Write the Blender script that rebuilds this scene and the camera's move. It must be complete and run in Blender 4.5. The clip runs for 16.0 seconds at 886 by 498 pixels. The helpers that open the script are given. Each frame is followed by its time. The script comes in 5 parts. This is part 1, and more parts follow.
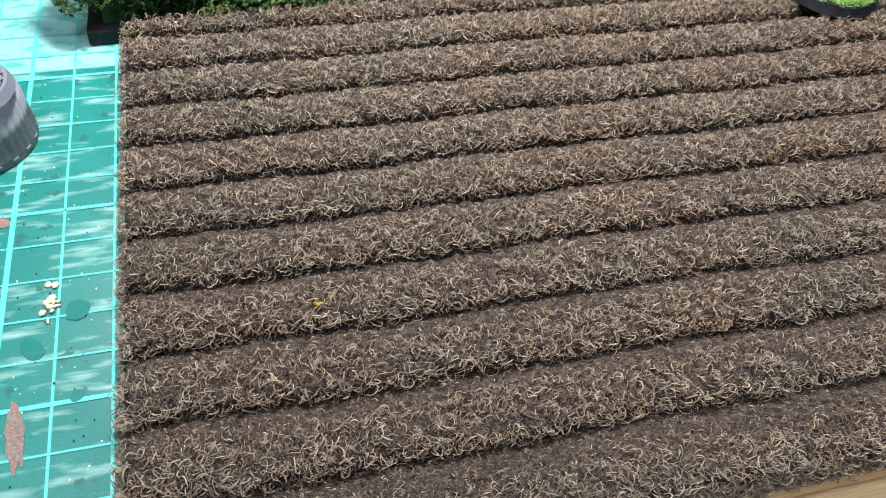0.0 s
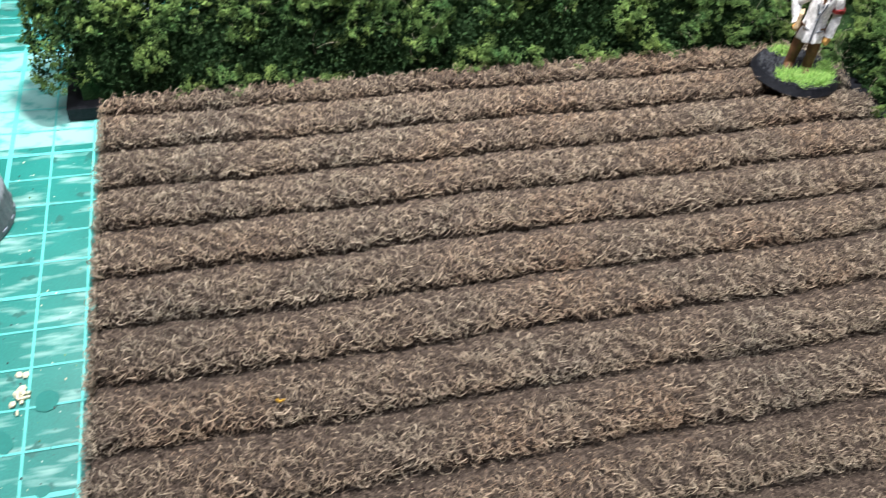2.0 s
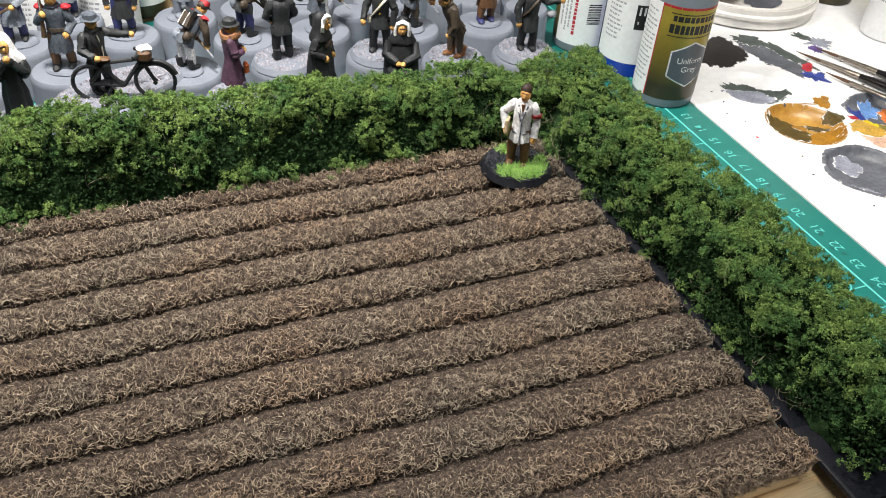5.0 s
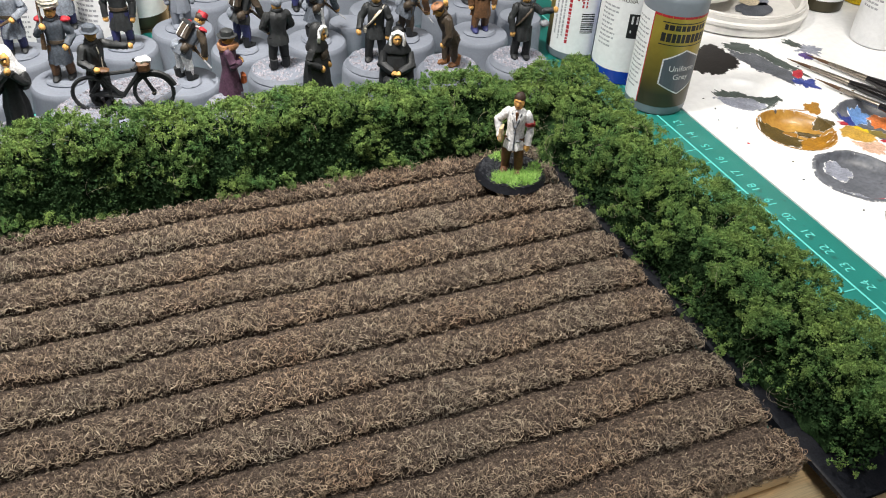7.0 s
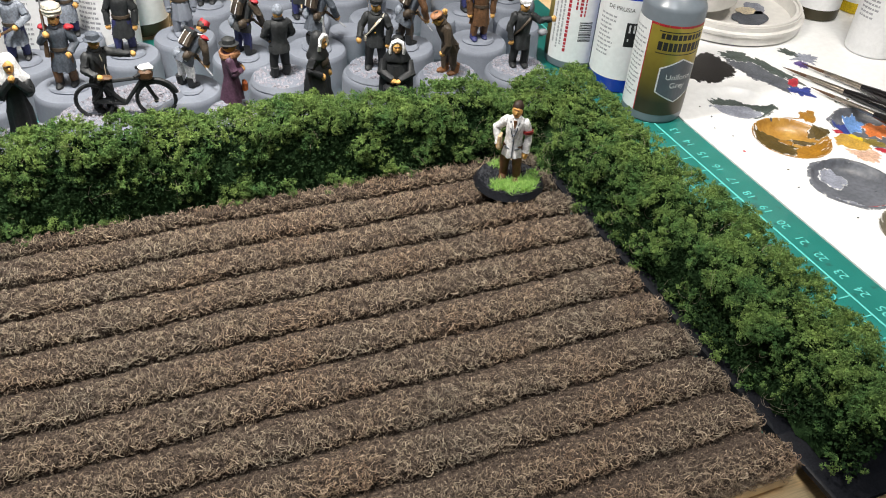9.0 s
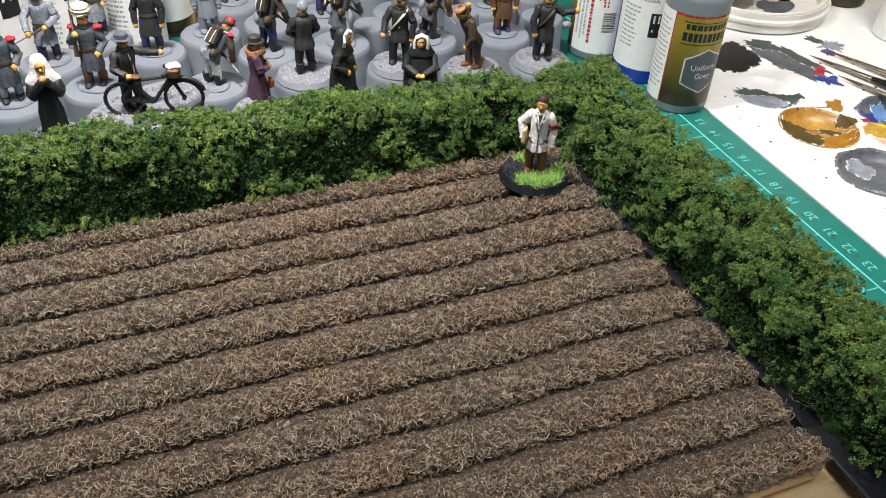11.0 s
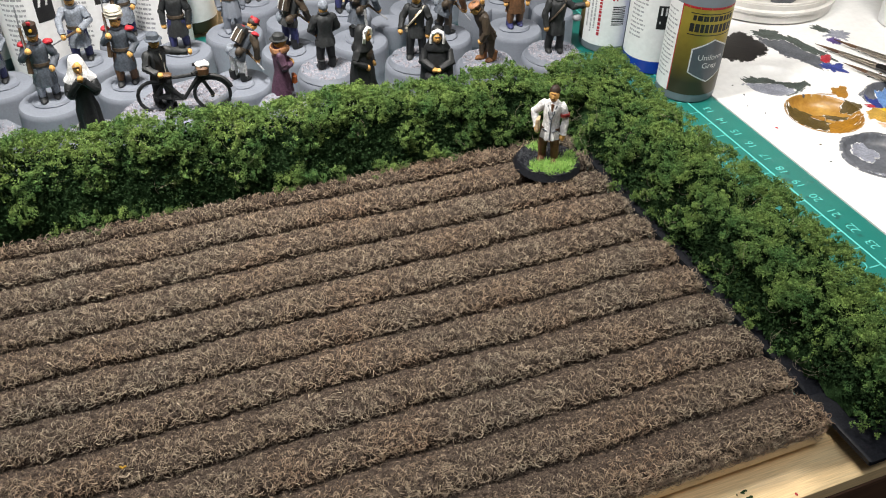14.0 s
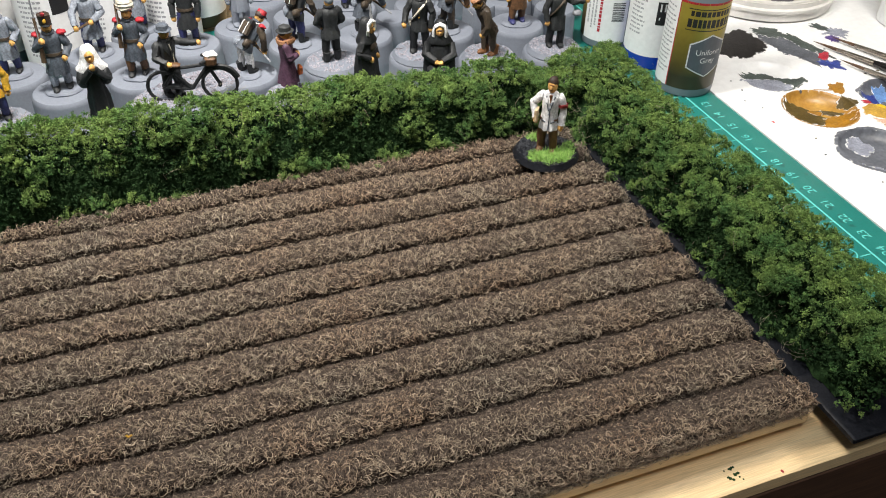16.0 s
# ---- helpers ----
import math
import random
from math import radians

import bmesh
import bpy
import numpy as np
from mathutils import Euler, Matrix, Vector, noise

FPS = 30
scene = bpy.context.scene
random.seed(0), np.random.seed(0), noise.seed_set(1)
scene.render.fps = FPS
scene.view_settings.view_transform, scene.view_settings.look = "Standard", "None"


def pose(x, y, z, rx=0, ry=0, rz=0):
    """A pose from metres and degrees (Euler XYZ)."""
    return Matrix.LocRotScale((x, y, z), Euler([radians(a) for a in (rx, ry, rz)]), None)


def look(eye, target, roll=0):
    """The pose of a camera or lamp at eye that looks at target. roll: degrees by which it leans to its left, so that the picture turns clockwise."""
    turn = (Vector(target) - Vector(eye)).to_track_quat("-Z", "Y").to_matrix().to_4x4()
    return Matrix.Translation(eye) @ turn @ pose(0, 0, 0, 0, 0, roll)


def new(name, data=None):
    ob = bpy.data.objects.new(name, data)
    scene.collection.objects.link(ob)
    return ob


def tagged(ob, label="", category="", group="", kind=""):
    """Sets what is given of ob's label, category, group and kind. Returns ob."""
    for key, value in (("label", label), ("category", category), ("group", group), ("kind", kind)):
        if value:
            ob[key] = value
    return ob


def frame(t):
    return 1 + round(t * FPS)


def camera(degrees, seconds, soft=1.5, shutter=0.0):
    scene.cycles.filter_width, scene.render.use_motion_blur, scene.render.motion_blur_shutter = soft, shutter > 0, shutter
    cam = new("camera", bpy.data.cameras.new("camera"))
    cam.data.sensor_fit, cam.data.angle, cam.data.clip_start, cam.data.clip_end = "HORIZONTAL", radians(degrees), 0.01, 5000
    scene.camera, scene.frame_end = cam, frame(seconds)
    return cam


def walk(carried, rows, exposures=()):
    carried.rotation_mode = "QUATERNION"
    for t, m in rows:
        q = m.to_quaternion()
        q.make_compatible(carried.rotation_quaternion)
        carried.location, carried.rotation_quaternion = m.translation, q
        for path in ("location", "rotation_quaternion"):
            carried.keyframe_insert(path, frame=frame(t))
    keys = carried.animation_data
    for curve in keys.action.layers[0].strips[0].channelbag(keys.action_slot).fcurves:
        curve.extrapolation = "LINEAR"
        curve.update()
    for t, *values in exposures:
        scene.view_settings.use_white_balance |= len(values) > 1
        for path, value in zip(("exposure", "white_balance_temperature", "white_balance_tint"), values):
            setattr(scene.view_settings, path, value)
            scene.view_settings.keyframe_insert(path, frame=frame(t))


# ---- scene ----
cam = camera(54.62, 16.0, soft=1.0, shutter=0.35)
PATH = [
    (0, (0.03644, -0.19678, 0.12739), (0.4719, 1.1434, -1.2919), 4.95),
    (0.5, (0.03443, -0.19450, 0.12448), (0.4559, 1.1401, -1.3042), 5.14),
    (1, (0.03395, -0.19357, 0.12603), (0.4540, 1.1462, -1.2982), 5.28),
    (1.5, (0.03655, -0.18938, 0.13324), (0.4615, 1.1672, -1.2736), 5.42),
    (2, (0.04342, -0.19099, 0.14292), (0.4992, 1.1691, -1.2508), 5.87),
    (2.5, (0.06315, -0.19436, 0.15593), (0.5935, 1.1787, -1.1981), 6.51),
    (3, (0.07506, -0.20926, 0.16762), (0.6607, 1.1914, -1.1344), 5.45),
    (3.5, (0.08233, -0.21409, 0.16943), (0.7090, 1.1789, -1.1216), 4.80),
    (4, (0.08431, -0.21935, 0.17093), (0.7312, 1.1746, -1.1091), 4.75),
    (4.5, (0.08142, -0.22555, 0.17513), (0.7354, 1.1760, -1.0929), 4.82),
    (7, (0.07992, -0.23170, 0.17908), (0.7448, 1.1854, -1.0658), 4.46),
    (7.5, (0.08031, -0.23302, 0.17985), (0.7510, 1.1839, -1.0621), 4.54),
    (8, (0.07997, -0.23354, 0.18118), (0.7543, 1.1836, -1.0586), 4.64),
    (8.5, (0.07947, -0.23422, 0.18195), (0.7567, 1.1845, -1.0544), 4.74),
    (9, (0.07860, -0.23350, 0.18144), (0.7504, 1.1884, -1.0542), 4.68),
    (9.2, (0.07895, -0.23397, 0.18162), (0.7465, 1.1912, -1.0525), 4.65),
    (11.5, (0.07480, -0.23252, 0.18467), (0.6800, 1.1811, -1.0941), 2.84),
    (12, (0.07244, -0.23428, 0.18274), (0.6688, 1.1690, -1.1115), 2.71),
    (12.5, (0.07349, -0.23609, 0.18123), (0.6719, 1.1659, -1.1135), 2.82),
    (13, (0.07189, -0.23896, 0.18530), (0.6674, 1.1768, -1.0957), 2.23),
    (13.5, (0.07295, -0.24202, 0.18855), (0.6621, 1.1874, -1.0802), 1.55),
    (14, (0.07090, -0.24540, 0.18935), (0.6555, 1.1900, -1.0747), 1.48),
    (14.5, (0.06931, -0.24759, 0.18902), (0.6568, 1.1907, -1.0703), 1.66),
    (15, (0.07078, -0.25036, 0.18713), (0.6498, 1.1902, -1.0736), 1.43),
    (15.5, (0.06991, -0.25660, 0.19101), (0.6403, 1.1917, -1.0649), 1.23),
    (16, (0.07030, -0.25592, 0.18899), (0.6387, 1.1933, -1.0667), 1.47),
]
EXPOSURES = [(0, 0.22, 5820, 10), (1.0, 0.38, 5950, 10), (1.5, 0.36, 6050, 11), (2.0, 0.36, 6050, 12), (2.5, 0.66, 6000, 12), (3.0, 0.22, 6150, 11), (3.5, 0.08, 6300, 10), (4.5, 0.02, 6380, 10), (9.0, -0.11, 6430, 10), (11.5, -0.14, 6460, 10), (16.0, -0.11, 6440, 10)]
walk(cam, [(t, look(eye, target, roll)) for t, eye, target, roll in PATH], EXPOSURES)

# ---- light ----
world = bpy.data.worlds.new("world")
scene.world = world
world.use_nodes = True
world.node_tree.nodes["Background"].inputs[0].default_value = (0.75, 0.85, 1.0, 1)
world.node_tree.nodes["Background"].inputs[1].default_value = 0.25


def area_lamp(name, eye, target, size, power, colour):
    data = bpy.data.lights.new(name, "AREA")
    data.shape, data.size, data.energy, data.color = "DISK", size, power, colour
    lamp = new(name, data)
    lamp.matrix_world = look(eye, target)
    return lamp


lamp = area_lamp("desk_lamp_light", (0.070, 0.022, 0.34), (0.105, 0.060, 0.0), 0.05, 1.22, (1.0, 0.94, 0.86))
lamp.data.spread = radians(125)
# second source is an added, unseen fill over the palette and right hedge
lamp = area_lamp("palette_fill_light", (0.385, -0.05, 0.37), (0.340, -0.035, 0.0), 0.08, 0.56, (1.0, 0.93, 0.84))
lamp.data.spread = radians(125)
# unseen fill, added to brighten the hedge fronts, felt banks and bottle labels
area_lamp("front_fill_light", (-0.30, -0.60, 1.45), (0.10, -0.1, 0.0), 0.5, 11.2, (0.96, 0.98, 1.0))


# ---- materials ----
def material(name, c1, c2=None, rough=0.6, scale=300.0, bump=0.0, metal=0.0, island=None, fine=8.0, spec=0.5, stretch=(1, 1, 1), grit=0.35, blend=0.75):
    """Two colours mixed by coarse and fine noise; island: a third colour ramp by random piece."""
    m = bpy.data.materials.new(name)
    m.use_nodes = True
    nt = m.node_tree
    n, li = nt.nodes, nt.links
    b = n["Principled BSDF"]
    b.inputs["Roughness"].default_value = rough
    b.inputs["Metallic"].default_value = metal
    b.inputs["Specular IOR Level"].default_value = spec
    c2 = c2 or tuple(0.75 * c for c in c1)
    tc = n.new("ShaderNodeTexCoord")
    mp = n.new("ShaderNodeMapping")
    mp.inputs["Scale"].default_value = stretch
    li.new(tc.outputs["Object"], mp.inputs[0])
    big, small = n.new("ShaderNodeTexNoise"), n.new("ShaderNodeTexNoise")
    for node, s, d in ((big, scale, 4.0), (small, scale * fine, 3.0)):
        node.inputs["Scale"].default_value = s
        node.inputs["Detail"].default_value = d
        li.new(mp.outputs[0], node.inputs["Vector"])
    mix = n.new("ShaderNodeMix")
    mix.data_type = "RGBA"
    mix.inputs["A"].default_value, mix.inputs["B"].default_value = (*c1, 1), (*c2, 1)
    ramp = n.new("ShaderNodeMapRange")
    ramp.inputs[1].default_value, ramp.inputs[2].default_value = 0.32, 0.68
    li.new(big.outputs[0], ramp.inputs[0])
    li.new(ramp.outputs[0], mix.inputs["Factor"])
    out = mix.outputs["Result"]
    if island:
        geo, cr, mi = n.new("ShaderNodeNewGeometry"), n.new("ShaderNodeValToRGB"), n.new("ShaderNodeMix")
        mi.data_type = "RGBA"
        e = cr.color_ramp.elements
        e[0].position, e[0].color = 0.0, (*island[0], 1)
        e[1].position, e[1].color = 1.0, (*island[-1], 1)
        for i, c in enumerate(island[1:-1]):
            e.new((i + 1) / (len(island) - 1)).color = (*c, 1)
        li.new(geo.outputs["Random Per Island"], cr.inputs[0])
        mi.inputs["Factor"].default_value = blend
        li.new(out, mi.inputs["A"])
        li.new(cr.outputs[0], mi.inputs["B"])
        out = mi.outputs["Result"]
    hsv = n.new("ShaderNodeHueSaturation")
    mr = n.new("ShaderNodeMapRange")
    mr.inputs[1].default_value, mr.inputs[2].default_value = 0.3, 0.7
    mr.inputs[3].default_value, mr.inputs[4].default_value = 1 - grit, 1 + grit
    li.new(small.outputs[0], mr.inputs[0])
    li.new(mr.outputs[0], hsv.inputs["Value"])
    li.new(out, hsv.inputs["Color"])
    li.new(hsv.outputs[0], b.inputs["Base Color"])
    if bump:
        bp = n.new("ShaderNodeBump")
        bp.inputs["Strength"].default_value = 0.6
        bp.inputs["Distance"].default_value = bump
        li.new(small.outputs[0], bp.inputs["Height"])
        li.new(bp.outputs[0], b.inputs["Normal"])
    return m


def stained(m, colour, scale, low, high, where=None, rough=None):
    """Adds blots of another colour to a material, by noise, optionally only past a plane (axis, value, width)."""
    nt = m.node_tree
    n, li = nt.nodes, nt.links
    b = n["Principled BSDF"]
    old = b.inputs["Base Color"].links[0].from_socket
    tc, no, mr, mix = n.new("ShaderNodeTexCoord"), n.new("ShaderNodeTexNoise"), n.new("ShaderNodeMapRange"), n.new("ShaderNodeMix")
    mp = n.new("ShaderNodeMapping")
    mp.inputs["Scale"].default_value = scale if isinstance(scale, tuple) else (scale,) * 3
    li.new(tc.outputs["Object"], mp.inputs[0])
    li.new(mp.outputs[0], no.inputs["Vector"])
    no.inputs["Scale"].default_value, no.inputs["Detail"].default_value = 1.0, 5.0
    mr.inputs[1].default_value, mr.inputs[2].default_value = low, high
    li.new(no.outputs[0], mr.inputs[0])
    fac = mr.outputs[0]
    for axis, value, width in where or ():
        sx, m2, mul = n.new("ShaderNodeSeparateXYZ"), n.new("ShaderNodeMapRange"), n.new("ShaderNodeMath")
        li.new(tc.outputs["Object"], sx.inputs[0])
        li.new(sx.outputs["XYZ".index(axis)], m2.inputs[0])
        m2.inputs[1].default_value, m2.inputs[2].default_value = value, value + width
        mul.operation = "MULTIPLY"
        li.new(fac, mul.inputs[0])
        li.new(m2.outputs[0], mul.inputs[1])
        fac = mul.outputs[0]
    mix.data_type = "RGBA"
    li.new(fac, mix.inputs["Factor"])
    li.new(old, mix.inputs["A"])
    mix.inputs["B"].default_value = (*colour, 1)
    li.new(mix.outputs["Result"], b.inputs["Base Color"])
    return m


M = {}
M["mat"] = material("green_cutting_mat", (0.014, 0.180, 0.152), (0.020, 0.220, 0.188), rough=0.38, spec=0.5, scale=60, bump=0.00003, fine=40, grit=0.12)
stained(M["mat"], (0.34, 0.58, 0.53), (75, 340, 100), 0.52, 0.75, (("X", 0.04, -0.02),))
stained(M["mat"], (0.02, 0.13, 0.11), 150, 0.62, 0.66)
stained(M["mat"], (0.8, 0.85, 0.8), 700, 0.70, 0.73, (("X", 0.04, -0.02),))
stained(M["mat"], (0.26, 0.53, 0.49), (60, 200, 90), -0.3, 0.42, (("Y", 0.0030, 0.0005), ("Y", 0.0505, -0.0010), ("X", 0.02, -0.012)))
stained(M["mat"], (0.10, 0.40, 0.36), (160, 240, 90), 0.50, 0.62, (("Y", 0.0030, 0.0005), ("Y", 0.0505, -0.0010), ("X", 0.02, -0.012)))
M["mat_line"] = material("mat_print", (0.13, 0.60, 0.55), (0.10, 0.52, 0.47), rough=0.5, scale=200, grit=0.1)
M["pine"] = material("pine_wood", (0.86, 0.66, 0.38), (0.78, 0.54, 0.28), rough=0.5, scale=40, bump=0.0001, fine=14, stretch=(0.25, 6, 6), grit=0.15)
M["pine_pale"] = material("plywood_edge", (0.78, 0.60, 0.37), (0.64, 0.47, 0.27), rough=0.7, scale=60, bump=0.0001, fine=14, stretch=(0.3, 5, 20), grit=0.2)
M["dark_wood"] = material("dark_desk_edge", (0.105, 0.054, 0.032), (0.075, 0.038, 0.022), rough=0.5, scale=40, stretch=(0.3, 5, 5))
M["backing"] = material("felt_backing", (0.030, 0.022, 0.018), (0.110, 0.085, 0.067), rough=1.0, scale=1000, bump=0.0012, fine=2.6, spec=0.1, grit=0.8)
M["pile"] = material("wool_pile", blend=0.60, c1=(0.180, 0.112, 0.076), c2=(0.150, 0.130, 0.112), rough=0.85, scale=38, fine=24, spec=0.2, grit=0.35,
                     island=[(0.018, 0.012, 0.009), (0.055, 0.039, 0.029), (0.120, 0.090, 0.066), (0.215, 0.166, 0.120), (0.38, 0.31, 0.22)])
M["curl"] = material("wool_curl", blend=0.70, c1=(0.37, 0.232, 0.150), c2=(0.31, 0.276, 0.222), rough=0.8, scale=38, fine=24, spec=0.25, grit=0.2,
                     island=[(0.065, 0.048, 0.036), (0.15, 0.112, 0.080), (0.25, 0.194, 0.138), (0.34, 0.276, 0.196), (0.43, 0.364, 0.262), (0.58, 0.50, 0.370)])
M["curl_soft"] = material("soft_wool_curl", blend=0.60, c1=(0.390, 0.250, 0.164), c2=(0.315, 0.284, 0.232), rough=0.85, scale=38, fine=24, spec=0.2, grit=0.25,
                          island=[(0.032, 0.023, 0.016), (0.105, 0.078, 0.056), (0.200, 0.154, 0.110), (0.285, 0.226, 0.162), (0.38, 0.312, 0.222), (0.50, 0.424, 0.308)])
M["leaf"] = material("foliage_flock", blend=0.14, c1=(0.060, 0.142, 0.046), c2=(0.206, 0.296, 0.080), rough=0.9, scale=110, fine=5, spec=0.12, grit=0.50,
                     island=[(0.038, 0.092, 0.038), (0.074, 0.150, 0.053), (0.120, 0.208, 0.068), (0.188, 0.276, 0.088), (0.32, 0.39, 0.12)])
# near-black green: painted shade for the hedges' inside; the desk specks share it
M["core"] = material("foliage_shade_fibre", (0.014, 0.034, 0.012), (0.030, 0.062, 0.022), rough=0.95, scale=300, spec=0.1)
M["twig"] = material("bare_twig_fibre", (0.34, 0.30, 0.22), (0.22, 0.19, 0.13), rough=0.8, scale=300)
M["black"] = material("black_plastic", (0.008, 0.009, 0.012), (0.014, 0.015, 0.019), rough=0.45, spec=0.15, scale=200, bump=0.00003)
M["gravel_black"] = material("black_grit", (0.012, 0.013, 0.017), (0.05, 0.055, 0.065), rough=0.8, scale=900, bump=0.0002, fine=3)
M["tuft"] = material("bright_static_grass", (0.19, 0.40, 0.07), (0.32, 0.52, 0.13), rough=0.8, scale=300, island=[(0.12, 0.29, 0.05), (0.24, 0.44, 0.08), (0.48, 0.64, 0.22)])
M["primer"] = material("grey_primer", (0.196, 0.217, 0.258), (0.166, 0.185, 0.225), rough=0.7, scale=110, bump=0.00006, fine=12, grit=0.06)
M["rubble"] = material("grey_rubble", (0.36, 0.35, 0.39), (0.25, 0.24, 0.27), rough=0.95, scale=500, bump=0.0002, fine=5, grit=0.3, spec=0.2)
M["chip"] = material("worn_dark_plastic", (0.075, 0.085, 0.095), (0.11, 0.125, 0.14), rough=0.5, scale=250, grit=0.2)
stained(M["chip"], (0.38, 0.40, 0.46), (420, 420, 60), 0.30, 0.40, (("Z", 0.0070, 0.0016),))
stained(M["chip"], (0.26, 0.28, 0.32), (500, 500, 60), 0.55, 0.64, (("Z", 0.004, 0.012),))
for key, c in dict(white_cloth=(0.82, 0.82, 0.83), cream=(0.62, 0.58, 0.48), black_cloth=(0.014, 0.016, 0.018), grey_cloth=(0.078, 0.093, 0.116),
                   pale_grey_cloth=(0.24, 0.27, 0.32), dark_grey_cloth=(0.026, 0.029, 0.031), blue_cloth=(0.03, 0.035, 0.13), brown_cloth=(0.12, 0.058, 0.024),
                   umber=(0.055, 0.040, 0.026), armband=(0.20, 0.012, 0.012), red=(0.42, 0.018, 0.03), purple=(0.090, 0.042, 0.075), skin=(0.72, 0.40, 0.12), flesh_dark=(0.20, 0.085, 0.028),
                   hair=(0.035, 0.018, 0.010), wood_stock=(0.10, 0.06, 0.03), steel=(0.22, 0.23, 0.25), ochre=(0.62, 0.36, 0.03), orange=(0.50, 0.12, 0.03),
                   scarf=(0.32, 0.15, 0.07), teal=(0.02, 0.16, 0.14), book=(0.62, 0.47, 0.28)).items():
    M[key] = material("paint_" + key, tuple(min(0.9, 1.12 * v) for v in c), tuple(0.66 * v for v in c), rough=0.6, scale=420, bump=0.00025, fine=3, grit=0.3)
M["label_white"] = material("white_label", (0.84, 0.84, 0.84), (0.78, 0.79, 0.80), rough=0.4, scale=60, grit=0.05)
M["label_gold"] = material("gold_label", (0.44, 0.35, 0.055), (0.34, 0.26, 0.045), rough=0.35, metal=0.35, scale=40, grit=0.1)
stained(M["label_gold"], (0.050, 0.042, 0.022), 1, -2.0, -1.0, (("Z", 0.036, -0.026),))
M["slate"] = material("slate_panel", (0.085, 0.095, 0.115), (0.07, 0.08, 0.10), rough=0.4, scale=60, grit=0.08)
M["bottle_grey"] = material("grey_paint_bottle", (0.17, 0.20, 0.23), (0.14, 0.165, 0.19), rough=0.3, scale=50, grit=0.05)
M["bottle_blue"] = material("blue_paint_bottle", (0.01, 0.05, 0.42), (0.01, 0.04, 0.34), rough=0.25, scale=50, grit=0.05)
M["print"] = material("black_print", (0.012, 0.012, 0.014), (0.02, 0.02, 0.02), rough=0.5)
M["print_red"] = material("red_print", (0.45, 0.02, 0.03), rough=0.5)
M["print_grey"] = material("grey_print", (0.42, 0.43, 0.45), rough=0.5)
M["print_white"] = material("white_print", (0.75, 0.75, 0.76), rough=0.5)
M["palette"] = material("white_palette_plastic", (0.87, 0.87, 0.86), (0.82, 0.82, 0.81), rough=0.35, scale=40, bump=0.00003, grit=0.05)
M["tub"] = material("milky_plastic", (0.76, 0.74, 0.70), (0.68, 0.66, 0.62), rough=0.35, scale=40, grit=0.06)


def thinning(m, start=1.16, white=(0.86, 0.86, 0.85)):
    """A paint film that fades to bare plastic where its attribute "thin" nears 1."""
    nt = m.node_tree
    n, li = nt.nodes, nt.links
    b = n["Principled BSDF"]
    old = b.inputs["Base Color"].links[0].from_socket
    at, tc, no, add, mr, mix = (n.new("ShaderNode" + k) for k in ("Attribute", "TexCoord", "TexNoise", "Math", "MapRange", "Mix"))
    at.attribute_name = "thin"
    li.new(tc.outputs["Object"], no.inputs["Vector"])
    no.inputs["Scale"].default_value, no.inputs["Detail"].default_value = 420.0, 4.0
    add.operation, add.inputs[2].default_value = "MULTIPLY_ADD", 0.0
    add.inputs[1].default_value = 0.5
    li.new(no.outputs[0], add.inputs[0])
    li.new(at.outputs["Fac"], add.inputs[2])
    mr.interpolation_type = "SMOOTHSTEP"
    mr.inputs[1].default_value, mr.inputs[2].default_value = start, start + 0.10
    li.new(add.outputs[0], mr.inputs[0])
    mix.data_type = "RGBA"
    li.new(mr.outputs[0], mix.inputs["Factor"])
    li.new(old, mix.inputs["A"])
    mix.inputs["B"].default_value = (*white, 1)
    li.new(mix.outputs["Result"], b.inputs["Base Color"])
    return m


for key, c in dict(gold=(0.42, 0.20, 0.020), umber=(0.105, 0.072, 0.018), grey=(0.115, 0.125, 0.145), pale=(0.33, 0.35, 0.42), black=(0.010, 0.008, 0.008), blue=(0.035, 0.06, 0.30),
                   sky=(0.16, 0.32, 0.66), cream=(0.82, 0.70, 0.50), yellow=(0.85, 0.60, 0.01), red=(0.50, 0.03, 0.05), orange=(0.72, 0.20, 0.05), green=(0.075, 0.095, 0.085), flesh=(0.78, 0.50, 0.36),
                   violet=(0.10, 0.06, 0.24), ochre=(0.60, 0.36, 0.06), olive=(0.28, 0.22, 0.05), khaki=(0.20, 0.18, 0.13)).items():
    M["wet_" + key] = thinning(material("palette_paint_" + key, c, tuple(0.62 * v for v in c), rough=0.42, scale=160, bump=0.00025, grit=0.3, spec=0.35))
M["wet_wash"] = thinning(material("thin_gold_wash", (0.30, 0.130, 0.012), (0.52, 0.31, 0.075), rough=0.35, scale=75, bump=0.0001, grit=0.12), 1.25)
M["wet_stone"] = thinning(material("mixed_grey_paint", (0.085, 0.092, 0.108), (0.150, 0.160, 0.185), rough=0.42, scale=70, bump=0.00025, grit=0.2), 1.25)
M["ferrule"] = material("ferrule_metal", (0.34, 0.30, 0.25), (0.24, 0.21, 0.18), rough=0.28, metal=1.0)
M["bristle"] = material("brush_bristle", (0.12, 0.06, 0.025), (0.06, 0.03, 0.015), rough=0.6)
M["lacquer"] = material("black_lacquer", (0.010, 0.010, 0.011), (0.015, 0.013, 0.013), rough=0.15)
M["wall"] = material("room_wall_paint", (0.55, 0.53, 0.50), (0.50, 0.48, 0.45), rough=0.9, scale=3)
M["floor"] = material("room_floor", (0.06, 0.045, 0.035), (0.04, 0.03, 0.022), rough=0.7, scale=5)
M["rust"] = material("dried_rusty_paint", (0.28, 0.16, 0.13), (0.20, 0.17, 0.145), rough=0.5, scale=300)
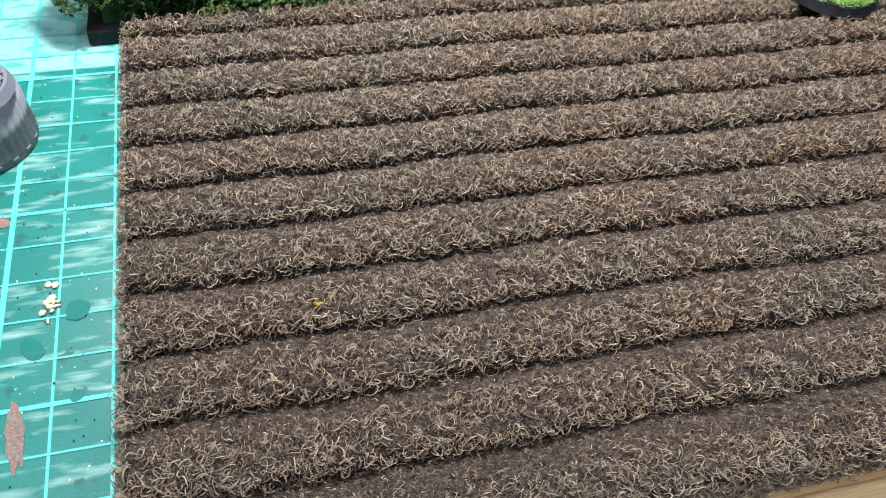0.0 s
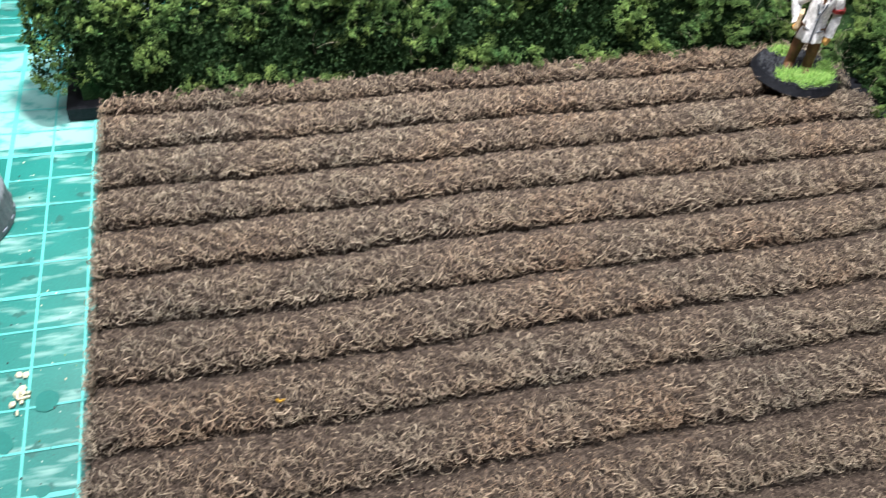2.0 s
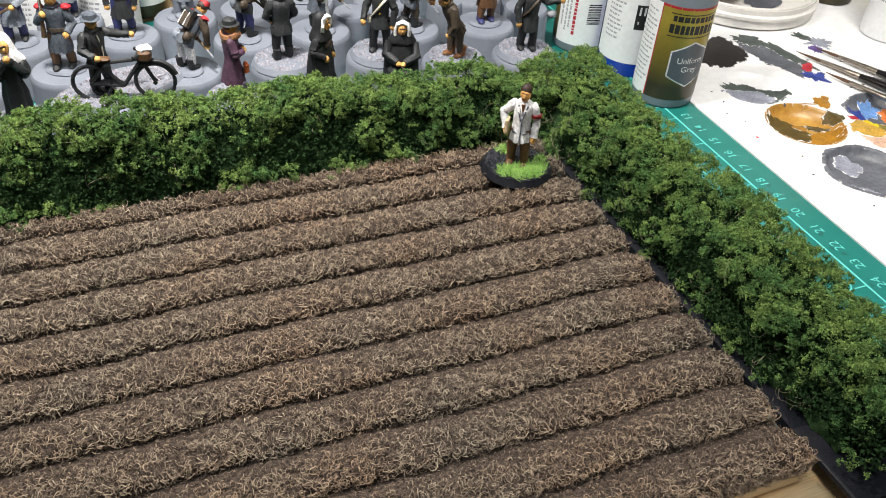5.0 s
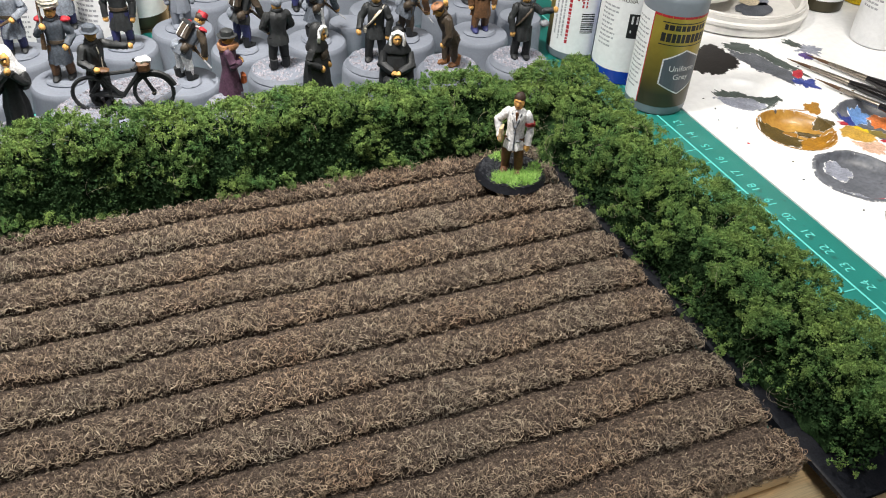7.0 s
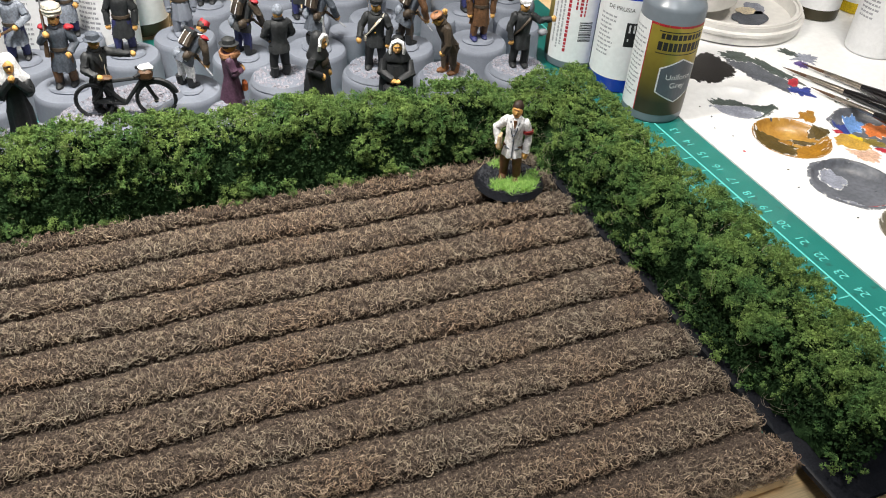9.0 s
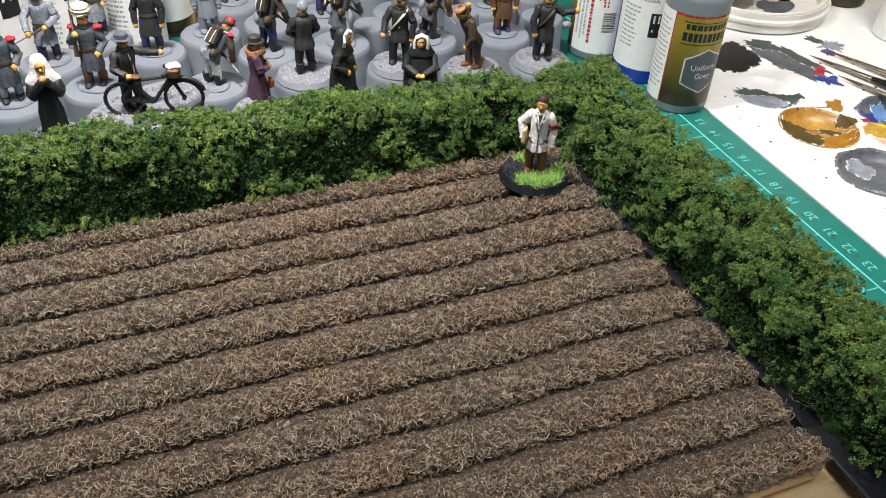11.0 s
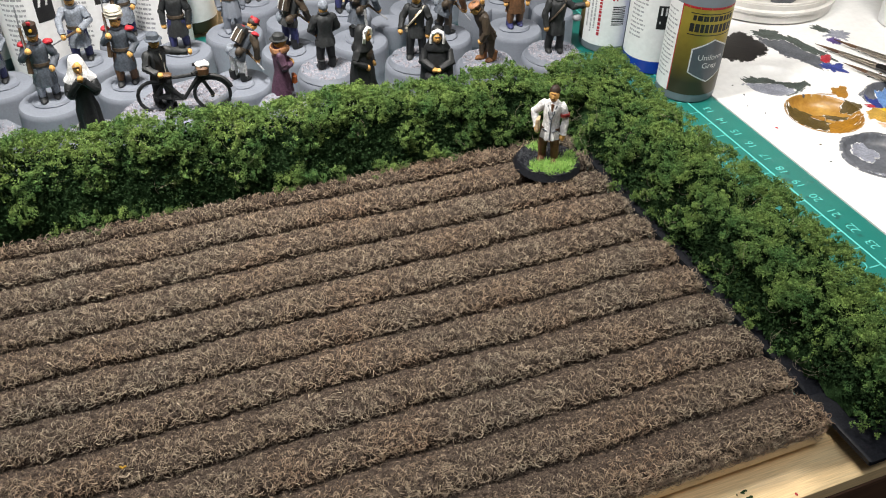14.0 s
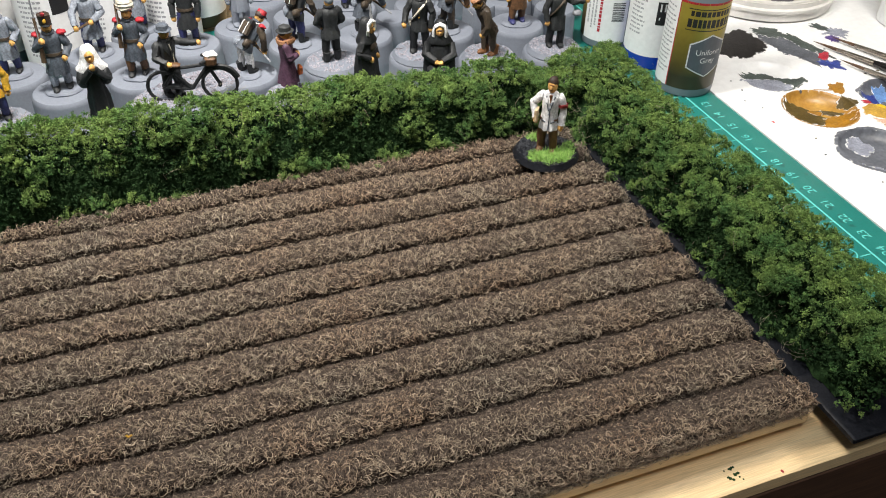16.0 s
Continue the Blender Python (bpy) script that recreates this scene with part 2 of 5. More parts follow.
M["glue"] = material("dried_glue", (0.012, 0.165, 0.14), (0.016, 0.185, 0.16), rough=0.4, scale=200, grit=0.06)
M["fleck"] = material("pale_crumb", (0.75, 0.70, 0.50), rough=0.8)


# ---- mesh building ----
class Geo:
    """Gathers verts, faces and material slots of one mesh, in metres."""

    def __init__(self):
        self.v, self.f, self.m, self.keys = [], [], [], []

    def slot(self, key):
        if key not in self.keys:
            self.keys.append(key)
        return self.keys.index(key)

    def add(self, verts, faces, key):
        o, s = len(self.v), self.slot(key)
        self.v += [tuple(p) for p in verts]
        self.f += [tuple(o + i for i in f) for f in faces]
        self.m += [s] * len(faces)
        return self

    def rings(self, rings, key, closed=True):
        k = len(rings[0])
        verts = [p for r in rings for p in r]
        faces = [(a * k + i, a * k + (i + 1) % k, (a + 1) * k + (i + 1) % k, (a + 1) * k + i) for a in range(len(rings) - 1) for i in range(k)]
        if closed:
            faces += [tuple(range(k))[::-1], tuple((len(rings) - 1) * k + i for i in range(k))]
        return self.add(verts, faces, key)

    def lathe(self, profile, centre, key, n=32, wobble=0.0):
        x, y, z = centre
        turn = [2 * math.pi * i / n for i in range(n)]
        out = []
        for r, h in profile:
            out.append([(x + r * (1 + wobble * noise.noise((3 * math.cos(a), 3 * math.sin(a), 50 * h + x * 900))) * math.cos(a),
                         y + r * (1 + wobble * noise.noise((3 * math.cos(a), 3 * math.sin(a), 50 * h + x * 900))) * math.sin(a), z + h) for a in turn])
        return self.rings(out, key)

    def tube(self, pts, radii, key, n=8, flat=1.0):
        pts = [Vector(p) for p in pts]
        if not isinstance(radii, (list, tuple)):
            radii = [radii] * len(pts)
        out = []
        for i, p in enumerate(pts):
            d = (pts[min(i + 1, len(pts) - 1)] - pts[max(i - 1, 0)]).normalized()
            a = d.cross(Vector((0, 0, 1)) if abs(d.z) < 0.95 else Vector((0, 1, 0))).normalized()
            b = d.cross(a)
            out.append([p + radii[i] * (math.cos(t) * a + flat * math.sin(t) * b) for t in (2 * math.pi * j / n for j in range(n))])
        return self.rings(out, key)

    def ball(self, c, r, key, n=10, rot=None, lump=0.0):
        r = (r,) * 3 if not isinstance(r, (tuple, list)) else r
        k = max(4, n * 2 // 3)
        rot = rot or Matrix.Identity(3)
        out = []
        for j in range(k + 1):
            ph = math.pi * (0.04 + 0.92 * j / k) - math.pi / 2
            ring = []
            for i in range(n):
                a = 2 * math.pi * i / n
                d = Vector((math.cos(a) * math.cos(ph), math.sin(a) * math.cos(ph), math.sin(ph)))
                s = 1 + lump * noise.noise(d * 2.0 + Vector(c) * 700)
                ring.append(Vector(c) + rot @ Vector((d.x * r[0] * s, d.y * r[1] * s, d.z * r[2] * s)))
            out.append(ring)
        return self.rings(out, key)

    def box(self, c, size, key, rot=None, edge=0.0):
        rot = rot or Matrix.Identity(3)
        hx, hy, hz = (s / 2 for s in size)
        e = edge
        ring = [(hx - e, -hy), (hx, -hy + e), (hx, hy - e), (hx - e, hy), (-hx + e, hy), (-hx, hy - e), (-hx, -hy + e), (-hx + e, -hy)] if e else [(hx, -hy), (hx, hy), (-hx, hy), (-hx, -hy)]
        levels = [(-hz, 1 - e / min(hx, hy)), (-hz + e, 1), (hz - e, 1), (hz, 1 - e / min(hx, hy))] if e else [(-hz, 1), (hz, 1)]
        return self.rings([[Vector(c) + rot @ Vector((x * s, y * s, z)) for x, y in ring] for z, s in levels], key)

    def join(self, other):
        o = len(self.v)
        self.v += other.v
        self.f += [tuple(o + q for q in f) for f in other.f]
        self.m += [self.slot(other.keys[i]) for i in other.m]
        return self

    def moved(self, m):
        self.v = [tuple(m @ Vector(p)) for p in self.v]
        return self


def link(name, geo, smooth=True):
    me = bpy.data.meshes.new(name)
    me.from_pydata(geo.v, [], geo.f)
    for key in geo.keys:
        me.materials.append(M[key])
    me.polygons.foreach_set("material_index", geo.m)
    if smooth:
        me.polygons.foreach_set("use_smooth", [True] * len(me.polygons))
        me.set_sharp_from_angle(angle=radians(42))
    me.update()
    return new(name, me)


def part(name, geo, parent, label="", smooth=True):
    ob = link(name, geo, smooth)
    ob.parent = parent
    if label:
        ob["label"] = label
    return ob


def bulk(name, verts, faces, key, parent=None, smooth=False):
    """Many small pieces in one mesh, from arrays."""
    me = bpy.data.meshes.new(name)
    k = faces.shape[1]
    me.vertices.add(len(verts))
    me.vertices.foreach_set("co", verts.astype(np.float32).ravel())
    me.loops.add(faces.size)
    me.loops.foreach_set("vertex_index", faces.astype(np.int32).ravel())
    me.polygons.add(len(faces))
    me.polygons.foreach_set("loop_start", np.arange(0, faces.size, k, dtype=np.int32))
    me.polygons.foreach_set("use_smooth", np.full(len(faces), smooth))
    me.update(calc_edges=True)
    me.materials.append(M[key])
    ob = new(name, me)
    ob.parent = parent
    return ob


def thing(name, place, label, category, group="", kind="", turn=0):
    ob = new(name)
    ob.matrix_world = pose(*place, 0, 0, turn)
    ob.empty_display_size = 0.005
    return tagged(ob, label, category, group, kind)


def letters(text, size, depth=0.0):
    """Verts and faces of a line of text, centred, in its own plane."""
    cu = bpy.data.curves.new("writing", "FONT")
    cu.body, cu.size, cu.align_x, cu.align_y, cu.extrude = text, size, "CENTER", "CENTER", depth
    cu.resolution_u = 3
    ob = bpy.data.objects.new("writing", cu)
    me = ob.to_mesh()
    vs, fs = [tuple(v.co) for v in me.vertices], [tuple(p.vertices) for p in me.polygons]
    ob.to_mesh_clear()
    bpy.data.objects.remove(ob)
    bpy.data.curves.remove(cu)
    return vs, fs


# ---- setting ----
def slab(name, x0, x1, y0, y1, z0, z1, key, label, category, edge=0.0):
    g = Geo().box(((x0 + x1) / 2, (y0 + y1) / 2, (z0 + z1) / 2), (x1 - x0, y1 - y0, z1 - z0), key, edge=edge)
    return tagged(link(name, g, False), label, category, kind="structure")


slab("floor", -1.6, 1.8, -1.8, 1.0, -0.80, -0.75, "floor", "dark wooden room floor far below the desk", "floor")
slab("ceiling", -1.6, 1.8, -1.8, 1.0, 1.65, 1.70, "wall", "plain pale ceiling", "ceiling")
slab("wall_north", -1.6, 1.8, 0.95, 1.0, -0.75, 1.65, "wall", "plain pale wall behind the desk", "wall")
slab("wall_south", -1.6, 1.8, -1.8, -1.75, -0.75, 1.65, "wall", "plain pale wall", "wall")
slab("wall_east", 1.75, 1.8, -1.75, 0.95, -0.75, 1.65, "wall", "plain pale wall", "wall")
slab("wall_west", -1.6, -1.55, -1.75, 0.95, -0.75, 1.65, "wall", "plain pale wall", "wall")

# desk: a pine top with a dark front edge board a little lower
desk = thing("desk", (0, 0, 0), "pine work desk with a dark stained front edge", "desk")
part("desktop", Geo().box((0.15, 0.2728, -0.0090), (1.3, 0.8544, 0.0060), "pine", edge=0.0006), desk, "pale pine top")
part("front_board", Geo().box((0.15, -0.1490, -0.0380), (1.3, 0.0110, 0.0520), "dark_wood", edge=0.0008), desk, "dark stained board")
for x in (-0.45, 0.75):
    for y in (-0.10, 0.65):
        part("leg", Geo().box((x, y, -0.3810), (0.05, 0.05, 0.738), "dark_wood", edge=0.003), desk)

# cutting mat, its printed grid and ruler
MAT_X0, MAT_X1, MAT_Y0, MAT_Y1 = -0.145, 0.3126, -0.1330, 0.165
mat = thing("cutting_mat", (0, 0, 0), "green self-healing cutting mat, scuffed and paint-stained", "cutting mat")
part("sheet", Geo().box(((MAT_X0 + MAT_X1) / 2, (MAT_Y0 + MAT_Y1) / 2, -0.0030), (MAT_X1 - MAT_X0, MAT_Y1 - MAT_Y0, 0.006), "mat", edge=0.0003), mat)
RULE_X = 0.2985
g = Geo()


def strip(g, x0, y0, x1, y1, w, key="mat_line", z=0.00012):
    d = Vector((x1 - x0, y1 - y0, 0)).normalized()
    s = Vector((-d.y, d.x, 0)) * w / 2
    a, b = Vector((x0, y0, z)), Vector((x1, y1, z))
    g.add([a - s, b - s, b + s, a + s], [(0, 1, 2, 3)], key)


for i in range(-12, 26):
    strip(g, 0.01 * i, MAT_Y0 + 0.008, 0.01 * i, 0.15, 0.0011 if (i + 1) % 5 == 0 else 0.00055)
for j in range(-13, 16):
    strip(g, -0.13, 0.01 * j, 0.255, 0.01 * j, 0.0010 if j % 5 == 0 else 0.0005, z=0.00016)
    strip(g, RULE_X - (0.0125 if j in (-2, 3) else 0.0052), 0.01 * j, RULE_X, 0.01 * j, 0.0005, z=0.00016)
strip(g, RULE_X, MAT_Y0 + 0.004, RULE_X, 0.15, 0.0008, z=0.0002)
for cx, cy, r, a0, a1 in ((0.278, -0.101, 0.0156, -46, 14), (0.2905, -0.0875, 0.0028, -80, 110)):
    for k in range(10):
        a, b = (math.radians(a0 + (a1 - a0) * q / 10) for q in (k, k + 1))
        strip(g, cx + r * math.cos(a), cy + r * math.sin(a), cx + r * math.cos(b), cy + r * math.sin(b), 0.0005, z=0.00018)
strip(g, 0.2855, -0.0105, 0.2855, -0.0200, 0.0005, z=0.00018)
part("grid_print", g, mat, "pale turquoise printed grid", False)
for n in range(5, 29):
    vs, fs = letters(str(n), 0.0052)
    y = -0.01 * (n - 15)
    part("numeral", Geo().add([(RULE_X + 0.0053 - v[1], y + v[0], 0.0002) for v in vs], fs, "mat_line"), mat, "", False)

# ---- model field: ribbed felt on plywood ----
FX0, FX1, FY0, FY1, TOP = 0.0121, 0.2280, -0.1424, 0.0128, 0.0016
field = thing("model_field", (0, 0, 0), "brown ribbed felt model ploughed field on thin plywood", "model field")


def skewed(vs):
    """The field's left side is not quite square: it leans in towards the back."""
    vs = np.asarray(vs, float).copy()
    k = np.clip((vs[:, 1] - FY0) / (FY1 - FY0), 0, 1) ** 1.5
    vs[:, 0] += 0.0006 * k * (FX1 - vs[:, 0]) / (FX1 - FX0)
    return vs


g = Geo().box(((FX0 + FX1) / 2, (FY0 + FY1) / 2 + 0.0027, TOP / 2), (FX1 - FX0 - 0.001, FY1 - FY0 - 0.0054, TOP), "pine_pale", edge=0.0002)
g.v = [tuple(p) for p in skewed(g.v)]
part("board", g, field, "thin pale plywood base")
part("front_batten", Geo().box(((FX0 + FX1) / 2, FY0 + 0.0019, -0.0002), (FX1 - FX0 - 0.001, 0.0060, 0.0034), "pine_pale", edge=0.0002), field, "pale plywood lip along the front")


def across(x, y):
    """Where a place lies across its rib: 0 at the far furrow, 1 at the near one."""
    start, pitch = 0.0090 - 0.0120 * x, 0.01490
    k = np.round((start - y) / pitch)
    w = 0.00035 * np.sin(x * 61 + 1.3) + 0.00028 * np.sin(x * 143 + 2.1 * k) + 0.00022 * np.sin(x * 417 + 5.3 * k) + 0.00022 * np.sin(x * 1130 + 1.7 * k)
    q = (start - y + w) / pitch
    return np.where(q > 9.0, np.clip((q - 9.0) * 0.86, 0, 0.999), q % 1.0)


def lumps(x, y):
    return np.sin(x * 1450 + y * 500 + 2 * np.sin(x * 330)) * np.sin(y * 1300 - x * 400 + 2 * np.sin(y * 270 + x * 90))


def bulge(x, y):
    """The near bank of a rib leans out over its furrow."""
    return y - 0.0015 * np.exp(-((across(x, y) - 0.86) / 0.10) ** 2)


def felt_height(x, y):
    v = across(x, y)
    rise = 0.24 + 0.76 * np.sin(0.5 * np.pi * np.clip(v / 0.62, 0, 1)) ** 1.15
    fall = np.sqrt(1 - (1 - np.clip((1.0 - v) / 0.27, 0, 1)) ** 2)
    h = rise * fall * np.clip(v / 0.05, 0, 1)
    return 0.0006 + 0.0051 * h + 0.0010 * lumps(x, y) * h


nx, ny = 190, 330
gx, gy = np.meshgrid(np.linspace(FX0, FX1, nx), np.linspace(FY0, FY1, ny), indexing="ij")
gz = TOP + felt_height(gx, gy)
edge = np.minimum(np.minimum(gx - FX0, FX1 - gx), np.minimum(gy - FY0, FY1 - gy))
gz = np.where(edge <= 1e-6, TOP + 0.0002, gz)
vs = np.stack([gx, np.where(edge <= 0.0016, gy, bulge(gx, gy)), gz], -1).reshape(-1, 3)
ii = np.arange(nx * ny).reshape(nx, ny)
fs = np.stack([ii[:-1, :-1], ii[1:, :-1], ii[1:, 1:], ii[:-1, 1:]], -1).reshape(-1, 4)
bulk("felt", skewed(vs), fs, "backing", field, smooth=True)

rng = np.random.default_rng(7)


def curls(x, y, z, prom, size, thick, seg=5, ribbon=False, forward=None, turns=(1.8, 4.0)):
    """Curly fibres bent into arcs and standing at the given places: three-sided tubes, or flat fine ones."""
    count = len(x)
    R = rng.uniform(*size, count) * (0.42 + 0.58 * prom)
    forward = np.full(count, 0.25) if forward is None else forward
    up = np.stack([rng.normal(0, 0.5, count), rng.normal(0, 0.5, count) - forward, np.abs(rng.normal(0.7, 0.35, count)) + 0.15], -1)
    up /= np.linalg.norm(up, axis=1)[:, None]
    lock = 3.0 * np.sin(x * 520 + 2 * np.sin(y * 610)) + 3.0 * np.sin(y * 700 + 2 * np.sin(x * 480))
    side = rng.normal(size=(count, 3)) * 0.65 + np.stack([np.cos(lock), np.sin(lock), 0 * lock], -1)
    side[:, 2] *= 0.6
    side -= up * (side * up).sum(1)[:, None]
    side /= np.linalg.norm(side, axis=1)[:, None]
    nrm = np.cross(up, side)
    a0 = rng.uniform(-2.6, -0.7, count)
    sweep = rng.uniform(*turns, count)
    twist = rng.normal(0, 0.45, count)
    P = []
    for k in range(seg + 1):
        a = a0 + sweep * k / seg
        P.append(np.stack([x, y, z], -1) + (R * (np.sin(a) + 0.75) * (0.70 + 0.35 * prom))[:, None] * up + (R * np.cos(a))[:, None] * side + (R * twist * k / seg)[:, None] * nrm)
    P = np.stack(P, 1)
    T = np.gradient(P, axis=1)
    T /= np.linalg.norm(T, axis=2)[:, :, None] + 1e-12
    w = rng.uniform(*thick, count)[:, None, None] * np.linspace(1.0, 0.5, seg + 1)[None, :, None]
    if ribbon:
        lean = np.stack([rng.normal(0, 0.4, count), rng.normal(0, 0.4, count), np.ones(count)], -1)
        A = np.cross(T, lean[:, None, :])
        A /= np.linalg.norm(A, axis=2)[:, :, None] + 1e-12
        V = np.stack([P - w * A, P + w * A], 2)
        f = np.array([[k * 2, k * 2 + 1, k * 2 + 3, k * 2 + 2] for k in range(seg)])
    else:
        A = np.cross(T, nrm[:, None, :])
        A /= np.linalg.norm(A, axis=2)[:, :, None] + 1e-12
        B = np.cross(T, A)
        V = np.stack([P + w * (math.cos(t) * A + math.sin(t) * B) for t in (0.0, 2.094, 4.189)], 2)
        f = np.array([[k * 3 + j, k * 3 + (j + 1) % 3, (k + 1) * 3 + (j + 1) % 3, (k + 1) * 3 + j] for k in range(seg) for j in range(3)])
    base = (np.arange(count) * V.shape[1] * V.shape[2])[:, None, None]
    return V.reshape(-1, 3), (base + f[None]).reshape(-1, 4)


def on_felt(x, y):
    v = across(x, y)
    lush = np.clip((v - 0.30) / 0.40, 0, 1) * np.clip((1.0 - v) / 0.06, 0, 1)
    return TOP + felt_height(x, y) - 0.0004, 0.12 + 0.88 * lush


def strewn(count, bare):
    """Places on the felt, and some on its cut edges; the last row is how far a fibre leans out of the near bank."""
    x, y = rng.uniform(FX0 + 0.0002, FX1 - 0.0002, 3 * count), rng.uniform(FY0 + 0.0002, FY1 - 0.0002, 3 * count)
    patch = 0.5 + 0.15 * np.sin(x * 260 + 3 * np.sin(y * 190)) + 0.15 * np.sin(x * 610 - y * 330 + 2 * np.sin(x * 97)) + 0.4 * lumps(x, y)
    bank = np.clip((across(x, y) - 0.62) / 0.3, 0, 1)
    keep = rng.random(3 * count) < bare + (1 - bare) * on_felt(x, y)[1] * np.clip(0.26 + 0.62 * patch + 0.30 * bank, 0.05, 1.0)
    x, y = x[keep][:count], y[keep][:count]
    count = len(x)
    k = count // 22
    x[:k], y[:k] = rng.uniform(FX0, FX1, k), FY0 - rng.uniform(-0.0004, 0.0004, k)
    x[k:2 * k] = np.where(rng.random(k) < 0.5, FX0, FX1) + rng.uniform(-0.0003, 0.0003, k)
    z, prom = on_felt(x, y)
    z[:2 * k] = TOP + rng.uniform(0.0004, 0.9, 2 * k) * (z[:2 * k] - TOP)
    return x, y, z, prom


def pile(name, count, bare, size, thick, seg, key, label, ribbon=True, turns=(1.8, 4.0)):
    place = strewn(count, bare)
    v = across(place[0], place[1])
    place = (place[0], np.where(place[1] < FY0 + 0.0016, place[1], bulge(place[0], place[1])), *place[2:])
    vs, fs = curls(*place, size, thick, seg, ribbon, 0.10 + 0.85 * np.clip((v - 0.60) / 0.35, 0, 1), turns)
    tagged(bulk(name, skewed(vs), fs, key, field, smooth=True), label, kind="stuff")


pile("wool_pile", 7200, 0.0, (0.0006, 0.0015), (0.00004, 0.00009), 7, "curl", "tangled tan and cream wool curls", False, (4.0, 7.4))
pile("short_pile", 60000, 0.10, (0.0005, 0.0013), (0.00006, 0.00015), 6, "curl_soft", "small tight wool curls", True, (2.6, 5.6))
pile("fine_pile", 51000, 0.9, (0.0004, 0.0012), (0.00006, 0.00014), 3, "pile", "fine brown fuzz of wool fibres")


# ---- hedges ----
def grains(centres, sizes, faces=4):
    """Small uneven four-sided grains, or bent flakes with fewer faces."""
    n = len(centres)
    d = np.array([(1, 1, 1), (1, -1, -1), (-1, 1, -1), (-1, -1, 1)], float) * 0.75
    q = rng.normal(size=(n, 4))
    q /= np.linalg.norm(q, axis=1)[:, None]
    w, x, y, z = q.T
    R = np.stack([1 - 2 * (y * y + z * z), 2 * (x * y - z * w), 2 * (x * z + y * w), 2 * (x * y + z * w), 1 - 2 * (x * x + z * z), 2 * (y * z - x * w),
                  2 * (x * z - y * w), 2 * (y * z + x * w), 1 - 2 * (x * x + y * y)], -1).reshape(n, 3, 3)
    V = d[None] * rng.uniform(0.5, 1.3, (n, 4, 1)) * sizes[:, None, None]
    V = np.einsum("nij,nkj->nki", R, V) + centres[:, None, :]
    f = np.array([(0, 1, 2), (0, 3, 1), (0, 2, 3), (1, 3, 2)][:faces])
    return V.reshape(-1, 3), (np.arange(n)[:, None, None] * 4 + f[None]).reshape(-1, 3)


def directions(n):
    d = rng.normal(size=(n, 3))
    return d / np.linalg.norm(d, axis=1)[:, None]


